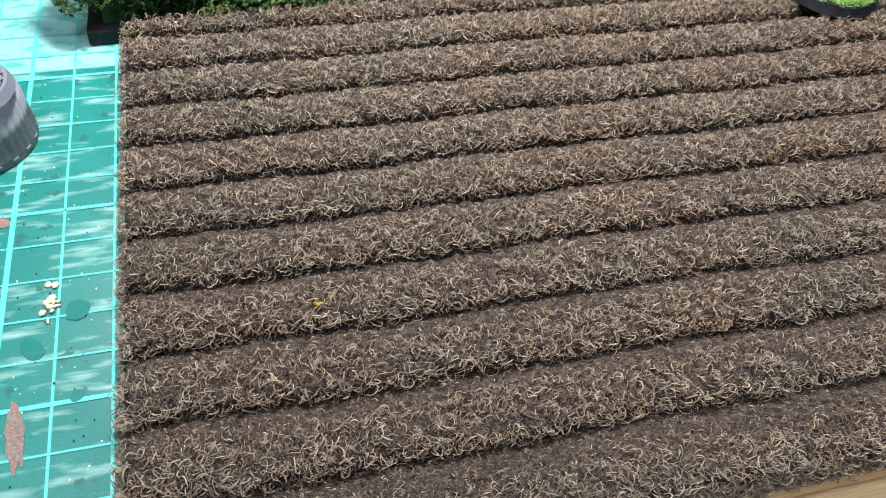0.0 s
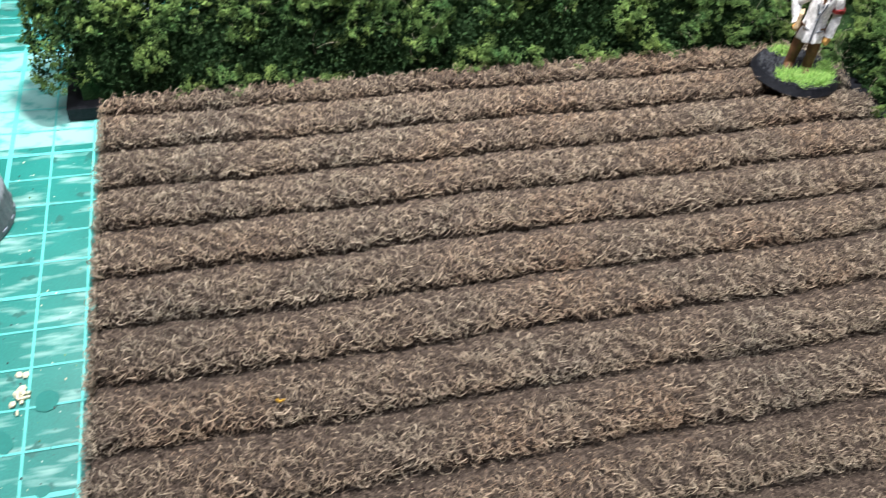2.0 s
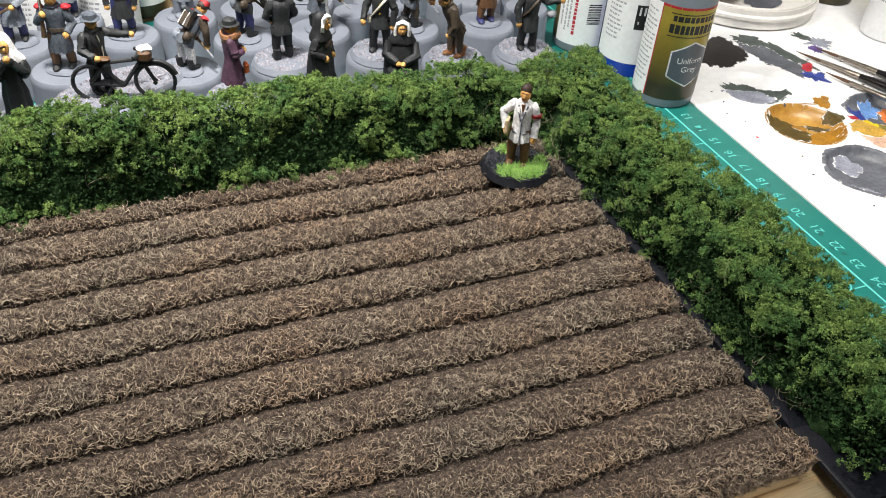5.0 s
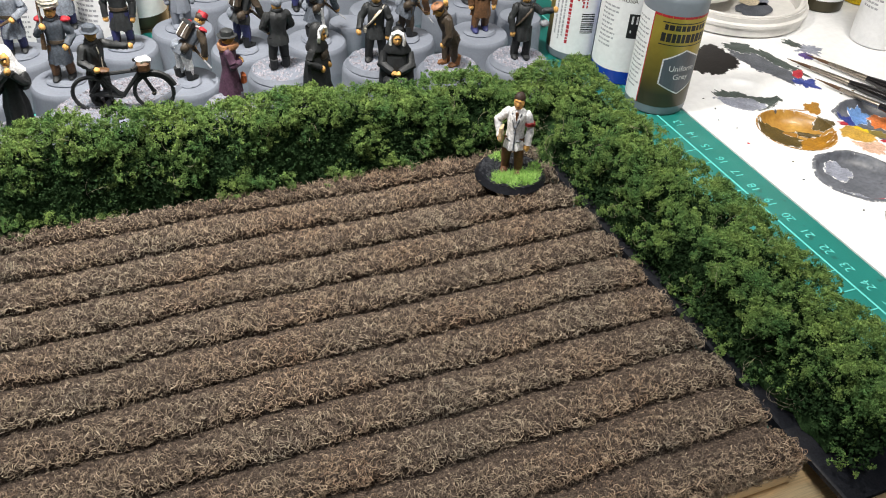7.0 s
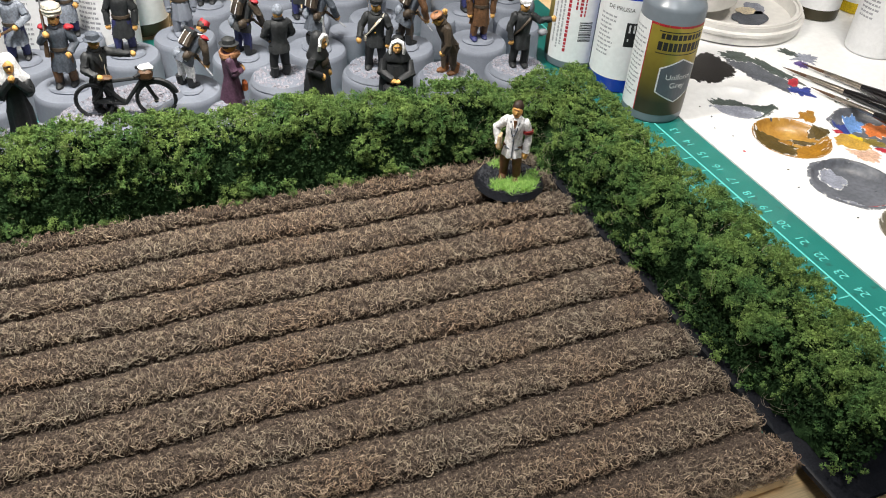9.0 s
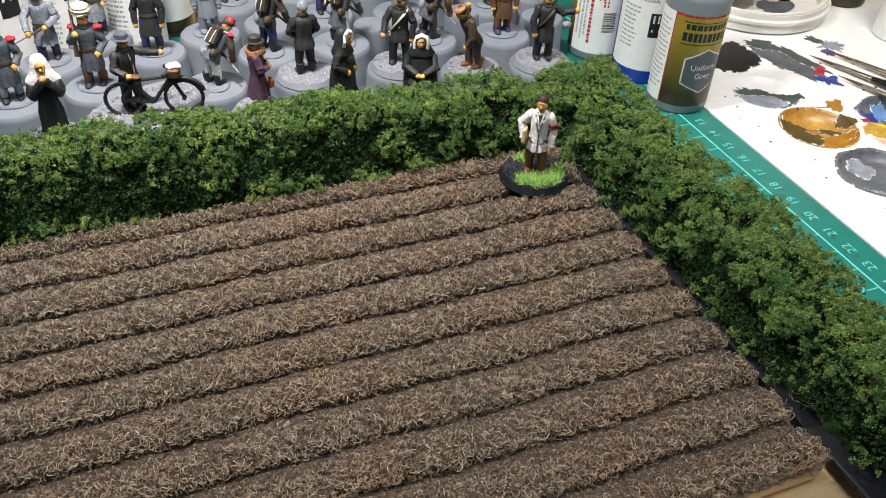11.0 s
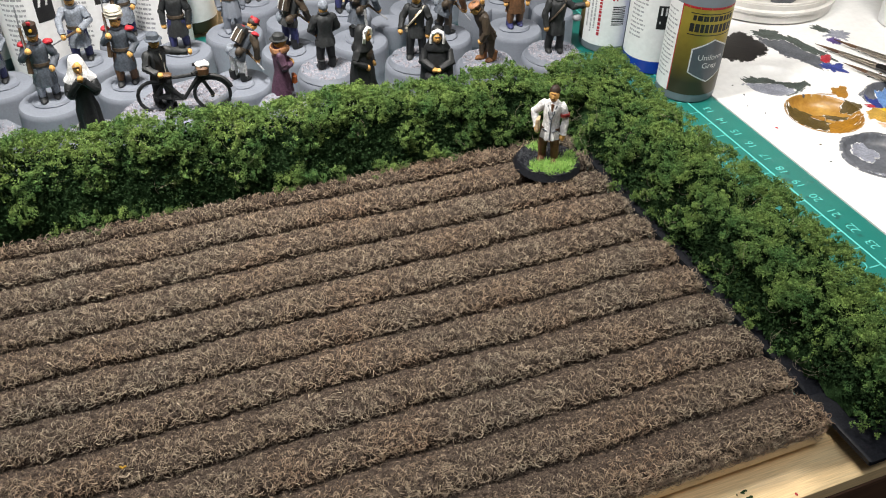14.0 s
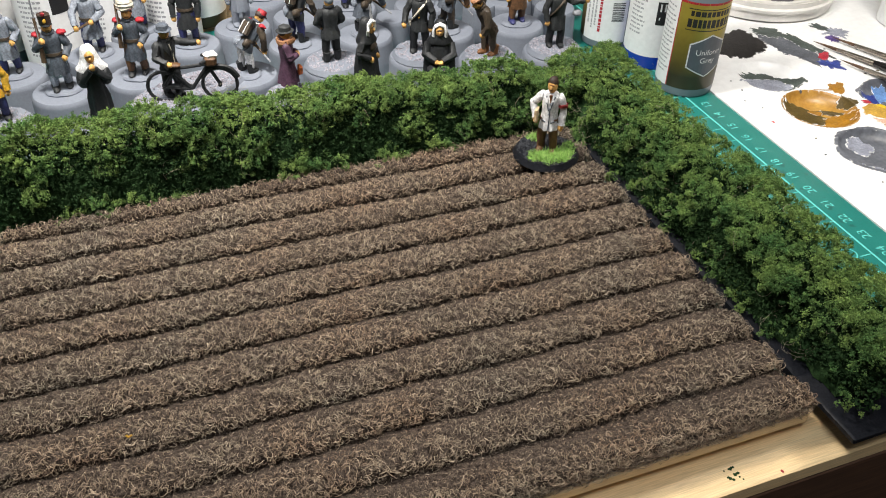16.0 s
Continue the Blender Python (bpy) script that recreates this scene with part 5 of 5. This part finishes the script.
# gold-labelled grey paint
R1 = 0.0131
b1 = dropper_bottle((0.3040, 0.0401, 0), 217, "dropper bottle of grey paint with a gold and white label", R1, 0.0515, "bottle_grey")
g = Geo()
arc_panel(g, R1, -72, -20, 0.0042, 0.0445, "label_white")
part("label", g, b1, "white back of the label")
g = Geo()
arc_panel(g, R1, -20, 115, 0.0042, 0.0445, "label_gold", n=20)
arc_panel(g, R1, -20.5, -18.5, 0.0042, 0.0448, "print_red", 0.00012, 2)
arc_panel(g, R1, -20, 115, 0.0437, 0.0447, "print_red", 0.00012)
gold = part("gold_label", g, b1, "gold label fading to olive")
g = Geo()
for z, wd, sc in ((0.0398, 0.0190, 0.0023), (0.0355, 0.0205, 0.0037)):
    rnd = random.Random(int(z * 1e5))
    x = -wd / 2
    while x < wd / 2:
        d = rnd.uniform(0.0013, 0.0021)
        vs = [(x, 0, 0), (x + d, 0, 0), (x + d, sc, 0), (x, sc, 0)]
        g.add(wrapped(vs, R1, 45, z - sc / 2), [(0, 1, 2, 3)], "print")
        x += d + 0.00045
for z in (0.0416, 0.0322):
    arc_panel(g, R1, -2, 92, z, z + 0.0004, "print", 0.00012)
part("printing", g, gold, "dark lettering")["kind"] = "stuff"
g = Geo()


def hexagon(g, s, r, a, z, t, key, n=10):
    """An upright hexagon bent round a cylinder, built of narrow columns."""
    cols = [-1 + 2 * i / n for i in range(n + 1)]
    top = [wrapped([(s * 0.0066 * x, s * 0.0072 * (1 - 0.45 * abs(x)), 0)], r, a, z, t)[0] for x in cols]
    low = [wrapped([(s * 0.0066 * x, -s * 0.0072 * (1 - 0.45 * abs(x)), 0)], r, a, z, t)[0] for x in cols]
    g.add(top + low, [(n + 1 + i, n + 2 + i, i + 1, i) for i in range(n)], key)


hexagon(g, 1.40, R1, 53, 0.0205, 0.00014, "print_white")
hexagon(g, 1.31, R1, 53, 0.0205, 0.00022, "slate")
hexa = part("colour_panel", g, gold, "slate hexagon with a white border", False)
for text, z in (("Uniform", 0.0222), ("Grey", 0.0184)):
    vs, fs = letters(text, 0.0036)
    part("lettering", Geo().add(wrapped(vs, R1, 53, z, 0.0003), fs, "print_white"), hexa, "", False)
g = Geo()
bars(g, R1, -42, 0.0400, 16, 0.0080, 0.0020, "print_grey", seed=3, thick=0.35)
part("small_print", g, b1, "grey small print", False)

# blue paint, white label
R2 = 0.0133
b2 = dropper_bottle((0.3032, 0.0685, 0), 236, "dropper bottle of blue paint with a white label", R2, 0.0580, "bottle_blue")
g = Geo()
arc_panel(g, R2, -100, 100, 0.0068, 0.0440, "label_white", n=30)
part("label", g, b2, "white label")
vs, fs = letters("DE PRUSIA", 0.0026)
part("lettering", Geo().add(wrapped(vs, R2, -18, 0.0395, 0.00014), fs, "print"), b2, "", False)
g = Geo()
bars(g, R2, -42, 0.0350, 10, 0.0085, 0.0020, "print_grey", seed=5, thick=0.4)
part("small_print", g, b2, "grey small print", False)
g = Geo()
arc_panel(g, R2, -2, 60, 0.0230, 0.0340, "print", 0.00014)
badge = part("badge", g, b2, "black square maker's badge")
g = Geo()
for x0 in (-0.0030, -0.0010):
    g.add(wrapped([(x0, 0, 0), (x0 + 0.0008, 0, 0), (x0 + 0.0008, 0.0036, 0), (x0, 0.0036, 0)], R2, 16, 0.0295, 0.0002), [(0, 1, 2, 3)], "print_white")
g.add(wrapped([(-0.0030, 0, 0), (0.0006, 0, 0), (0.0006, 0.0012, 0), (-0.0030, 0.0012, 0)], R2, 16, 0.0255, 0.0002), [(0, 1, 2, 3)], "print_white")
part("mark", g, badge, "white mark", False)

# third bottle, its print running upwards
R3 = 0.0132
b3 = dropper_bottle((0.2936, 0.0946, 0), 236, "dropper bottle with a white label, gold at its edge", R3, 0.0560, "bottle_grey")
g = Geo()
arc_panel(g, R3, -100, -56, 0.004, 0.050, "label_gold")
arc_panel(g, R3, -56, 42, 0.004, 0.050, "label_white", n=20)
part("label", g, b3, "white label with a gold edge")
g = Geo()
for k, (a, key, wd) in enumerate(((-44, "print_grey", 0.030), (-34, "print_grey", 0.034), (-26, "print_grey", 0.030), (-14, "print_red", 0.036))):
    bars(g, R3, a, 0.0270, 1, wd, 0.0013 if key == "print_grey" else 0.0019, key, upright=False, seed=40 + k, thick=0.7)
for a, z in ((6, 0.0360), (16, 0.0330)):
    bars(g, R3, a, z, 1, 0.0120, 0.0030, "print_red", upright=False, seed=int(a), thick=0.8)
part("small_print", g, b3, "red and grey small print", False)
g = Geo()
rnd = random.Random(4)
z = 0.0150
while z < 0.0240:
    d = rnd.uniform(0.0002, 0.0006)
    arc_panel(g, R3, 8, 34, z, z + d, "print", 0.00012, 6)
    z += d + rnd.uniform(0.0002, 0.0005)
part("barcode", g, b3, "black barcode bars", False)

# bottles at the back
for x, y, key, turn, h in ((0.0360, 0.1379, "bottle_grey", 275, 0.056), (0.0058, 0.1315, "bottle_grey", 262, 0.058), (0.0885, 0.1486, "bottle_blue", 265, 0.056), (0.0600, 0.1546, "label_gold", 270, 0.054), (0.0122, 0.1665, "bottle_grey", 268, 0.056), (0.0425, 0.1709, "bottle_blue", 268, 0.058), (0.0728, 0.1815, "bottle_grey", 265, 0.056), (0.1043, 0.1797, "label_gold", 260, 0.056), (-0.0229, 0.1518, "bottle_grey", 282, 0.056), (0.4588, 0.1101, "label_gold", 224, 0.056), (0.4551, 0.0628, "label_white", 215, 0.060), (0.4906, 0.1103, "wet_yellow", 224, 0.056)):
    b = dropper_bottle((x, y, 0.0 if x < 0.31 else PZ), turn, "white-labelled dropper bottle of model paint", 0.0128, h, key)
    g = Geo()
    arc_panel(g, 0.0128, -110, 110, 0.0065, h - 0.006, "label_white", n=30)
    part("label", g, b, "white label")
    g = Geo()
    bars(g, 0.0128, -30, h - 0.012, 14, 0.0100, 0.0022, "print_grey", seed=int(x * 1000), thick=0.45)
    part("small_print", g, b, "grey small print", False)
    g = Geo()
    arc_panel(g, 0.0128, 8, 44, h - 0.022, h - 0.009, "print", 0.00014)
    badge = part("badge", g, b, "black square maker's badge")
    g = Geo()
    for x0 in (-0.0028, 0.0004):
        g.add(wrapped([(x0, 0, 0), (x0 + 0.0010, 0, 0), (x0 + 0.0022, 0.0042, 0), (x0 + 0.0010, 0.0042, 0)], 0.0128, 26, h - 0.0155, 0.0002), [(0, 1, 2, 3)], "print_white")
    part("mark", g, badge, "white mark", False)

# ---- mixing palette with wells ----
WELLS = ((0.3505, 0.0007, 0.0166, 0.0052), (0.3515, -0.0357, 0.0168, 0.0042), (0.3927, -0.0027, 0.0170, 0.0042), (0.3949, -0.0420, 0.0165, 0.0042), (0.3483, 0.0336, 0.0150, 0.0030), (0.3523, -0.0718, 0.0165, 0.0042))


def palette_z(x, y):
    z = PZ
    for cx, cy, r, d in WELLS:
        q = math.hypot(x - cx, y - cy) / r
        if q < 1.15:
            if q < 1:
                z = PZ - d * (1 - q ** 6)
            z += 0.0002 * math.exp(-((q - 1.02) / 0.06) ** 2)
    return z


PX0, PX1, PY0, PY1 = 0.3130, 0.5200, -0.150, 0.130
nx, ny = 170, 230
px = np.concatenate([np.linspace(PX0, 0.4150, nx - 20), np.linspace(0.4165, PX1, 20)])
py = np.concatenate([np.linspace(PY0, -0.0920, 20), np.linspace(-0.0915, 0.0520, ny - 36), np.linspace(0.0530, PY1, 16)])
vs = [(x, y, palette_z(x, y)) for x in px for y in py]
fs = [(i * ny + j, (i + 1) * ny + j, (i + 1) * ny + j + 1, i * ny + j + 1) for i in range(nx - 1) for j in range(ny - 1)]
palette = thing("mixing_palette", (0, 0, 0), "white plastic mixing palette with paint-smeared wells", "palette")
part("tray", Geo().add(vs, fs, "palette"), palette, "white plastic tray")
g = Geo()
for x0, y0, x1, y1 in ((PX0, PY1, PX0, PY0), (PX0, PY0, PX1, PY0), (PX1, PY0, PX1, PY1), (PX1, PY1, PX0, PY1)):
    g.add([(x0, y0, -0.006), (x1, y1, -0.006), (x1, y1, PZ), (x0, y0, PZ)], [(0, 1, 2, 3)], "palette")
part("edge", g, palette, "", False)


def smear(cx, cy, rx, ry, turn, key, lift=0.0003, rough=0.35, n=72, m=22):
    """A dried smear of paint that follows the tray, with a ragged rim."""
    g = Geo()
    seed = cx * 911 + cy * 577
    c, s = math.cos(math.radians(turn)), math.sin(math.radians(turn))
    verts, thin = [], []
    for j in range(m + 1):
        for i in range(n):
            a = 2 * math.pi * i / n
            k = 1.08 * j / m * (1 + 0.9 * rough * noise.noise((1.6 * math.cos(a), 1.6 * math.sin(a), seed * 3.7)) + 0.45 * rough * noise.noise((5 * math.cos(a), 5 * math.sin(a), seed * 1.7)) + 0.22 * rough * noise.noise((15 * math.cos(a), 15 * math.sin(a), seed * 2.3)))
            x, y = rx * k * math.cos(a), ry * k * math.sin(a)
            X, Y = cx + c * x - s * y, cy + s * x + c * y
            verts.append((X, Y, palette_z(X, Y) + (0.00006 if j == m else lift * (1.3 - 0.6 * j / m))))
            thin.append(j / m)
    g.add(verts, [(j * n + i, j * n + (i + 1) % n, (j + 1) * n + (i + 1) % n, (j + 1) * n + i) for j in range(m) for i in range(n)], key)
    ob = part("paint_smear", g, palette)
    ob.data.attributes.new("thin", "FLOAT", "POINT").data.foreach_set("value", thin)
    return ob


# gold and umber well
smear(0.3505, 0.0007, 0.0157, 0.0157, 0, "wet_wash", 0.00020, 0.03, 90, 40)
smear(0.3545, -0.0060, 0.0095, 0.0060, -5, "wet_gold", 0.0007, 0.5)
smear(0.3460, 0.0035, 0.0102, 0.0060, -62, "wet_umber", 0.0010, 0.40)
smear(0.3522, 0.0035, 0.0030, 0.0018, -34, "wet_gold", 0.0014, 0.4)
smear(0.3583, 0.0020, 0.0050, 0.0014, -38, "wet_umber", 0.0009, 0.7)
smear(0.3669, 0.0023, 0.0042, 0.0036, -45, "wet_umber", 0.0005, 0.6)
smear(0.3711, 0.0134, 0.0035, 0.0052, -45, "wet_gold", 0.0003, 0.5)
smear(0.3629, 0.0144, 0.0043, 0.0005, -21, "wet_gold", 0.0002, 0.6)
# grey well
smear(0.3515, -0.0357, 0.0172, 0.0172, 0, "wet_stone", 0.00020, 0.09, 90, 40)
smear(0.3500, -0.0271, 0.0062, 0.0048, -48, "wet_pale", 0.0009, 0.5)
smear(0.3425, -0.0440, 0.0060, 0.0031, -23, "wet_pale", 0.0009, 0.4)
smear(0.3504, -0.0502, 0.0036, 0.0018, -31, "wet_red", 0.0009, 0.5)
# well of many colours
smear(0.3922, -0.0027, 0.0165, 0.0165, 0, "wet_stone", 0.00025, 0.12, 90, 34)
smear(0.3832, 0.0044, 0.0060, 0.0040, 0, "wet_blue", 0.0004, 0.5)
smear(0.3923, 0.0059, 0.0042, 0.0070, -40, "wet_sky", 0.0005, 0.5)
smear(0.3988, -0.0006, 0.0060, 0.0060, -36, "wet_orange", 0.0006, 0.5)
smear(0.3831, -0.0042, 0.0070, 0.0045, -27, "wet_yellow", 0.0007, 0.4)
smear(0.3765, -0.0027, 0.0051, 0.0016, -29, "wet_red", 0.0006, 0.5)
smear(0.3749, -0.0108, 0.0075, 0.0058, -30, "wet_ochre", 0.0008, 0.4)
smear(0.3881, -0.0108, 0.0056, 0.0056, -29, "wet_olive", 0.0009, 0.4)
smear(0.3728, -0.0199, 0.0071, 0.0052, -39, "wet_flesh", 0.0004, 0.5)
smear(0.3860, -0.0224, 0.0070, 0.0022, -36, "wet_red", 0.0005, 0.5)
# the wells nearer the front edge
smear(0.3523, -0.0718, 0.0160, 0.0160, 0, "wet_khaki", 0.00025, 0.14, 90, 34)
smear(0.3949, -0.0420, 0.0130, 0.0110, 0, "wet_stone", 0.0002, 0.4)
# dried mixes on the flat
smear(0.3541, 0.0673, 0.0128, 0.0160, -45, "wet_black", 0.0003, 0.35)
smear(0.3776, 0.0736, 0.0076, 0.0064, -32, "wet_green", 0.0004, 0.7)
smear(0.3785, 0.0562, 0.0200, 0.0085, -77, "wet_grey", 0.0002, 0.4)
smear(0.3861, 0.0583, 0.0150, 0.0037, -75, "wet_green", 0.0004, 0.6)
smear(0.3875, 0.0430, 0.0025, 0.0042, -53, "wet_red", 0.0005, 0.5)
smear(0.3849, 0.0338, 0.0062, 0.0052, -59, "wet_blue", 0.0004, 0.8)
smear(0.4122, 0.0626, 0.0064, 0.0060, -45, "wet_pale", 0.0003, 0.9)
smear(0.4082, 0.0707, 0.0052, 0.0023, -73, "wet_green", 0.0004, 0.9)
smear(0.4050, 0.0574, 0.0035, 0.0030, -45, "wet_violet", 0.0005, 0.6)
smear(0.3484, 0.0338, 0.0146, 0.0074, -47, "wet_green", 0.0004, 0.50)
smear(0.3446, 0.0300, 0.0116, 0.0056, -28, "wet_pale", 0.0008, 0.35)
rnd = random.Random(77)
for k in range(34):
    smear(rnd.uniform(0.318, 0.41), rnd.uniform(-0.11, 0.06), rnd.uniform(0.0003, 0.0008), rnd.uniform(0.0003, 0.0007), rnd.uniform(0, 180), rnd.choice(("wet_grey", "wet_black", "wet_red", "wet_umber")), 0.0003, 0.6, 16, 3)

# round tubs at the palette's end
for place, r, h, label in (((0.4035, 0.1200, PZ), 0.0405, 0.0115, "shallow milky plastic lid lying open on the palette"), ((0.3800, 0.1320, PZ + 0.0116), 0.0310, 0.019, "smaller milky plastic tub stacked on an open lid")):
    tub = thing("plastic_tub", place, label, "plastic tub", "plastic tubs")
    part("wall", Geo().lathe([(r * 0.94, 0), (r, 0.001), (r, h * 0.45), (r * 1.03, h * 0.5), (r * 1.03, h * 0.62), (r * 0.99, h * 0.68), (r * 0.99, h * 0.90), (r * 0.90, h * 0.90), (r * 0.88, h * 0.10), (r * 0.86, 0.0002)], (0, 0, 0), "tub", 56), tub, "milky ridged plastic")
    part("rim", Geo().tube([(r * 0.955 * math.cos(2 * math.pi * i / 48), r * 0.955 * math.sin(2 * math.pi * i / 48), h * 0.93) for i in range(49)], h * 0.075, "tub", 8), tub)
    part("panel", Geo().lathe([(r * 0.885, h * 0.30), (r * 0.885, h * 0.34), (r * 0.80, h * 0.36), (r * 0.76, h * 0.33), (0.0005, h * 0.33)], (0, 0, 0), "tub", 48), tub, "flat milky inner panel")
    if r > 0.03:
        for x, y, rx, ry, turn, key in ((0.006, -0.015, 0.0125, 0.0080, 20, "wet_grey"), (0.017, -0.004, 0.0085, 0.0060, 60, "wet_pale"), (0.010, -0.006, 0.0060, 0.0050, 0, "wet_cream")):
            g = Geo()
            g.add([(x + rx * q * math.cos(a) * math.cos(math.radians(turn)) - ry * q * math.sin(a) * math.sin(math.radians(turn)), y + rx * q * math.cos(a) * math.sin(math.radians(turn)) + ry * q * math.sin(a) * math.cos(math.radians(turn)), h * 0.36 + 0.0002 + (0.0002 if key == "wet_cream" else 0) - 0.0001 * e)
                   for e in (0, 1) for a, q in ((2 * math.pi * i / 40, (1 - 0.02 * e) * (1 + 0.25 * noise.noise((2 * math.cos(6.283 * i / 40), 2 * math.sin(6.283 * i / 40), rx * 900)))) for i in range(40))], [tuple(range(40))], key)
            part("paint_stain", g, tub, "dried paint in the lid", False)


# ---- brushes ----
def brush(tip, tail, label):
    a, b = Vector(tip), Vector(tail)
    d = (b - a).normalized()
    ob = thing("paint_brush", (0, 0, 0), label, "paint brush", "paint brushes")
    part("bristles", Geo().tube([a, a + d * 0.004, a + d * 0.010, a + d * 0.014], [0.0001, 0.0004, 0.0008, 0.0008], "bristle", 8), ob, "dark pointed bristles")
    part("ferrule", Geo().tube([a + d * 0.013, a + d * 0.016, a + d * 0.031, a + d * 0.033], [0.0009, 0.0010, 0.0014, 0.0014], "ferrule", 12), ob, "crimped metal ferrule")
    part("handle", Geo().tube([a + d * 0.0325, a + d * 0.040, a + d * 0.060, a + d * 0.110, b], [0.0014, 0.0021, 0.0024, 0.0021, 0.0013], "lacquer", 12), ob, "glossy black handle")
    return ob


brush((0.3917, 0.0563, 0.0015), (0.4400, -0.0780, 0.0044), "fine pointed paint brush with glossy black handle")
brush((0.4040, 0.0574, 0.0016), (0.4432, -0.0640, 0.0050), "pointed paint brush with dark bristles and glossy black handle")
brush((0.3905, 0.0349, 0.0016), (0.4287, -0.0940, 0.0046), "small paint brush with brown-stained bristles")

# ---- crumbs and stains ----
rnd = random.Random(5)
g = Geo()
for _ in range(15):
    g.ball((-0.0015 + rnd.gauss(0, 0.0010), -0.0765 + rnd.gauss(0, 0.0020), 0.0004), (rnd.uniform(0.0003, 0.0009), rnd.uniform(0.0003, 0.0009), 0.0004), "fleck", 6, lump=0.5)
tagged(link("crumbs", g), "pale crumbs scattered on the cutting mat", "crumbs", kind="stuff")
g = Geo()
for _ in range(300):
    x, y = rnd.uniform(-0.05, 0.010), rnd.uniform(-0.13, 0.0)
    s = rnd.uniform(0.00006, 0.00022)
    g.ball((x, y, 0.00015), (s, s * rnd.uniform(0.7, 2.2), s * 0.6), rnd.choice(("fleck", "print", "print", "leaf")), 5)
tagged(link("specks", g), "tiny paint and flock specks on the mat", "specks", kind="stuff")
g = Geo()
for _ in range(16):
    g.ball((0.1995 + rnd.gauss(0, 0.0014), -0.1495 + rnd.gauss(0, 0.0013), -0.0059), (rnd.uniform(0.0002, 0.0007), rnd.uniform(0.0002, 0.0005), 0.0002), "core", 5)
g.ball((0.2130, -0.1533, -0.0059), (0.0004, 0.0006, 0.0002), "red", 6)
tagged(link("desk_specks", g), "dark paint specks on the pine desk", "specks", kind="stuff")

g = Geo()
for dx, dy in ((0, 0), (0.0006, 0.0002), (-0.0004, 0.0005)):
    g.ball((0.0470 + dx, -0.0940 + dy, 0.0086), (0.0004, 0.0003, 0.0003), "ochre", 6, lump=0.5)
tagged(link("flock_crumb", g), "yellow flock crumb caught in the wool", "crumb", kind="stuff")

# dried paint drops and a rusty streak on the mat
for k, (x, y, rx, ry, turn, key, label) in enumerate(((-0.0055, -0.1050, 0.0015, 0.0068, 6, "rust", "dried rusty paint streak on the mat"), (0.0035, -0.0790, 0.0022, 0.0026, 0, "glue", "dark round glue spot on the mat"), (-0.0040, -0.0870, 0.0018, 0.0030, 30, "glue", "dark oval glue spot on the mat"),
                                                     (0.0040, -0.0990, 0.0012, 0.0013, 0, "glue", "small dark glue spot on the mat"), (-0.0120, -0.0520, 0.0013, 0.0016, 0, "rust", "small rusty paint spot on the mat"))):
    g = Geo()
    n = 56
    ragged = 0.75 if key == "rust" else 0.4
    rim = []
    for i in range(n):
        a = 2 * math.pi * i / n
        q = 1 + 0.5 * ragged * noise.noise((2 * math.cos(a), 2 * math.sin(a), k * 5.1)) + 0.18 * ragged * noise.noise((6 * math.cos(a), 6 * math.sin(a), k * 2.1))
        px, py = rx * q * math.cos(a), ry * q * math.sin(a)
        c, s = math.cos(math.radians(turn)), math.sin(math.radians(turn))
        rim.append((x + c * px - s * py, y + s * px + c * py, 0.00022))
    g.add(rim, [tuple(range(n))], key)
    tagged(link("paint_spot", g, False), label, "paint spot", "stains on the mat")
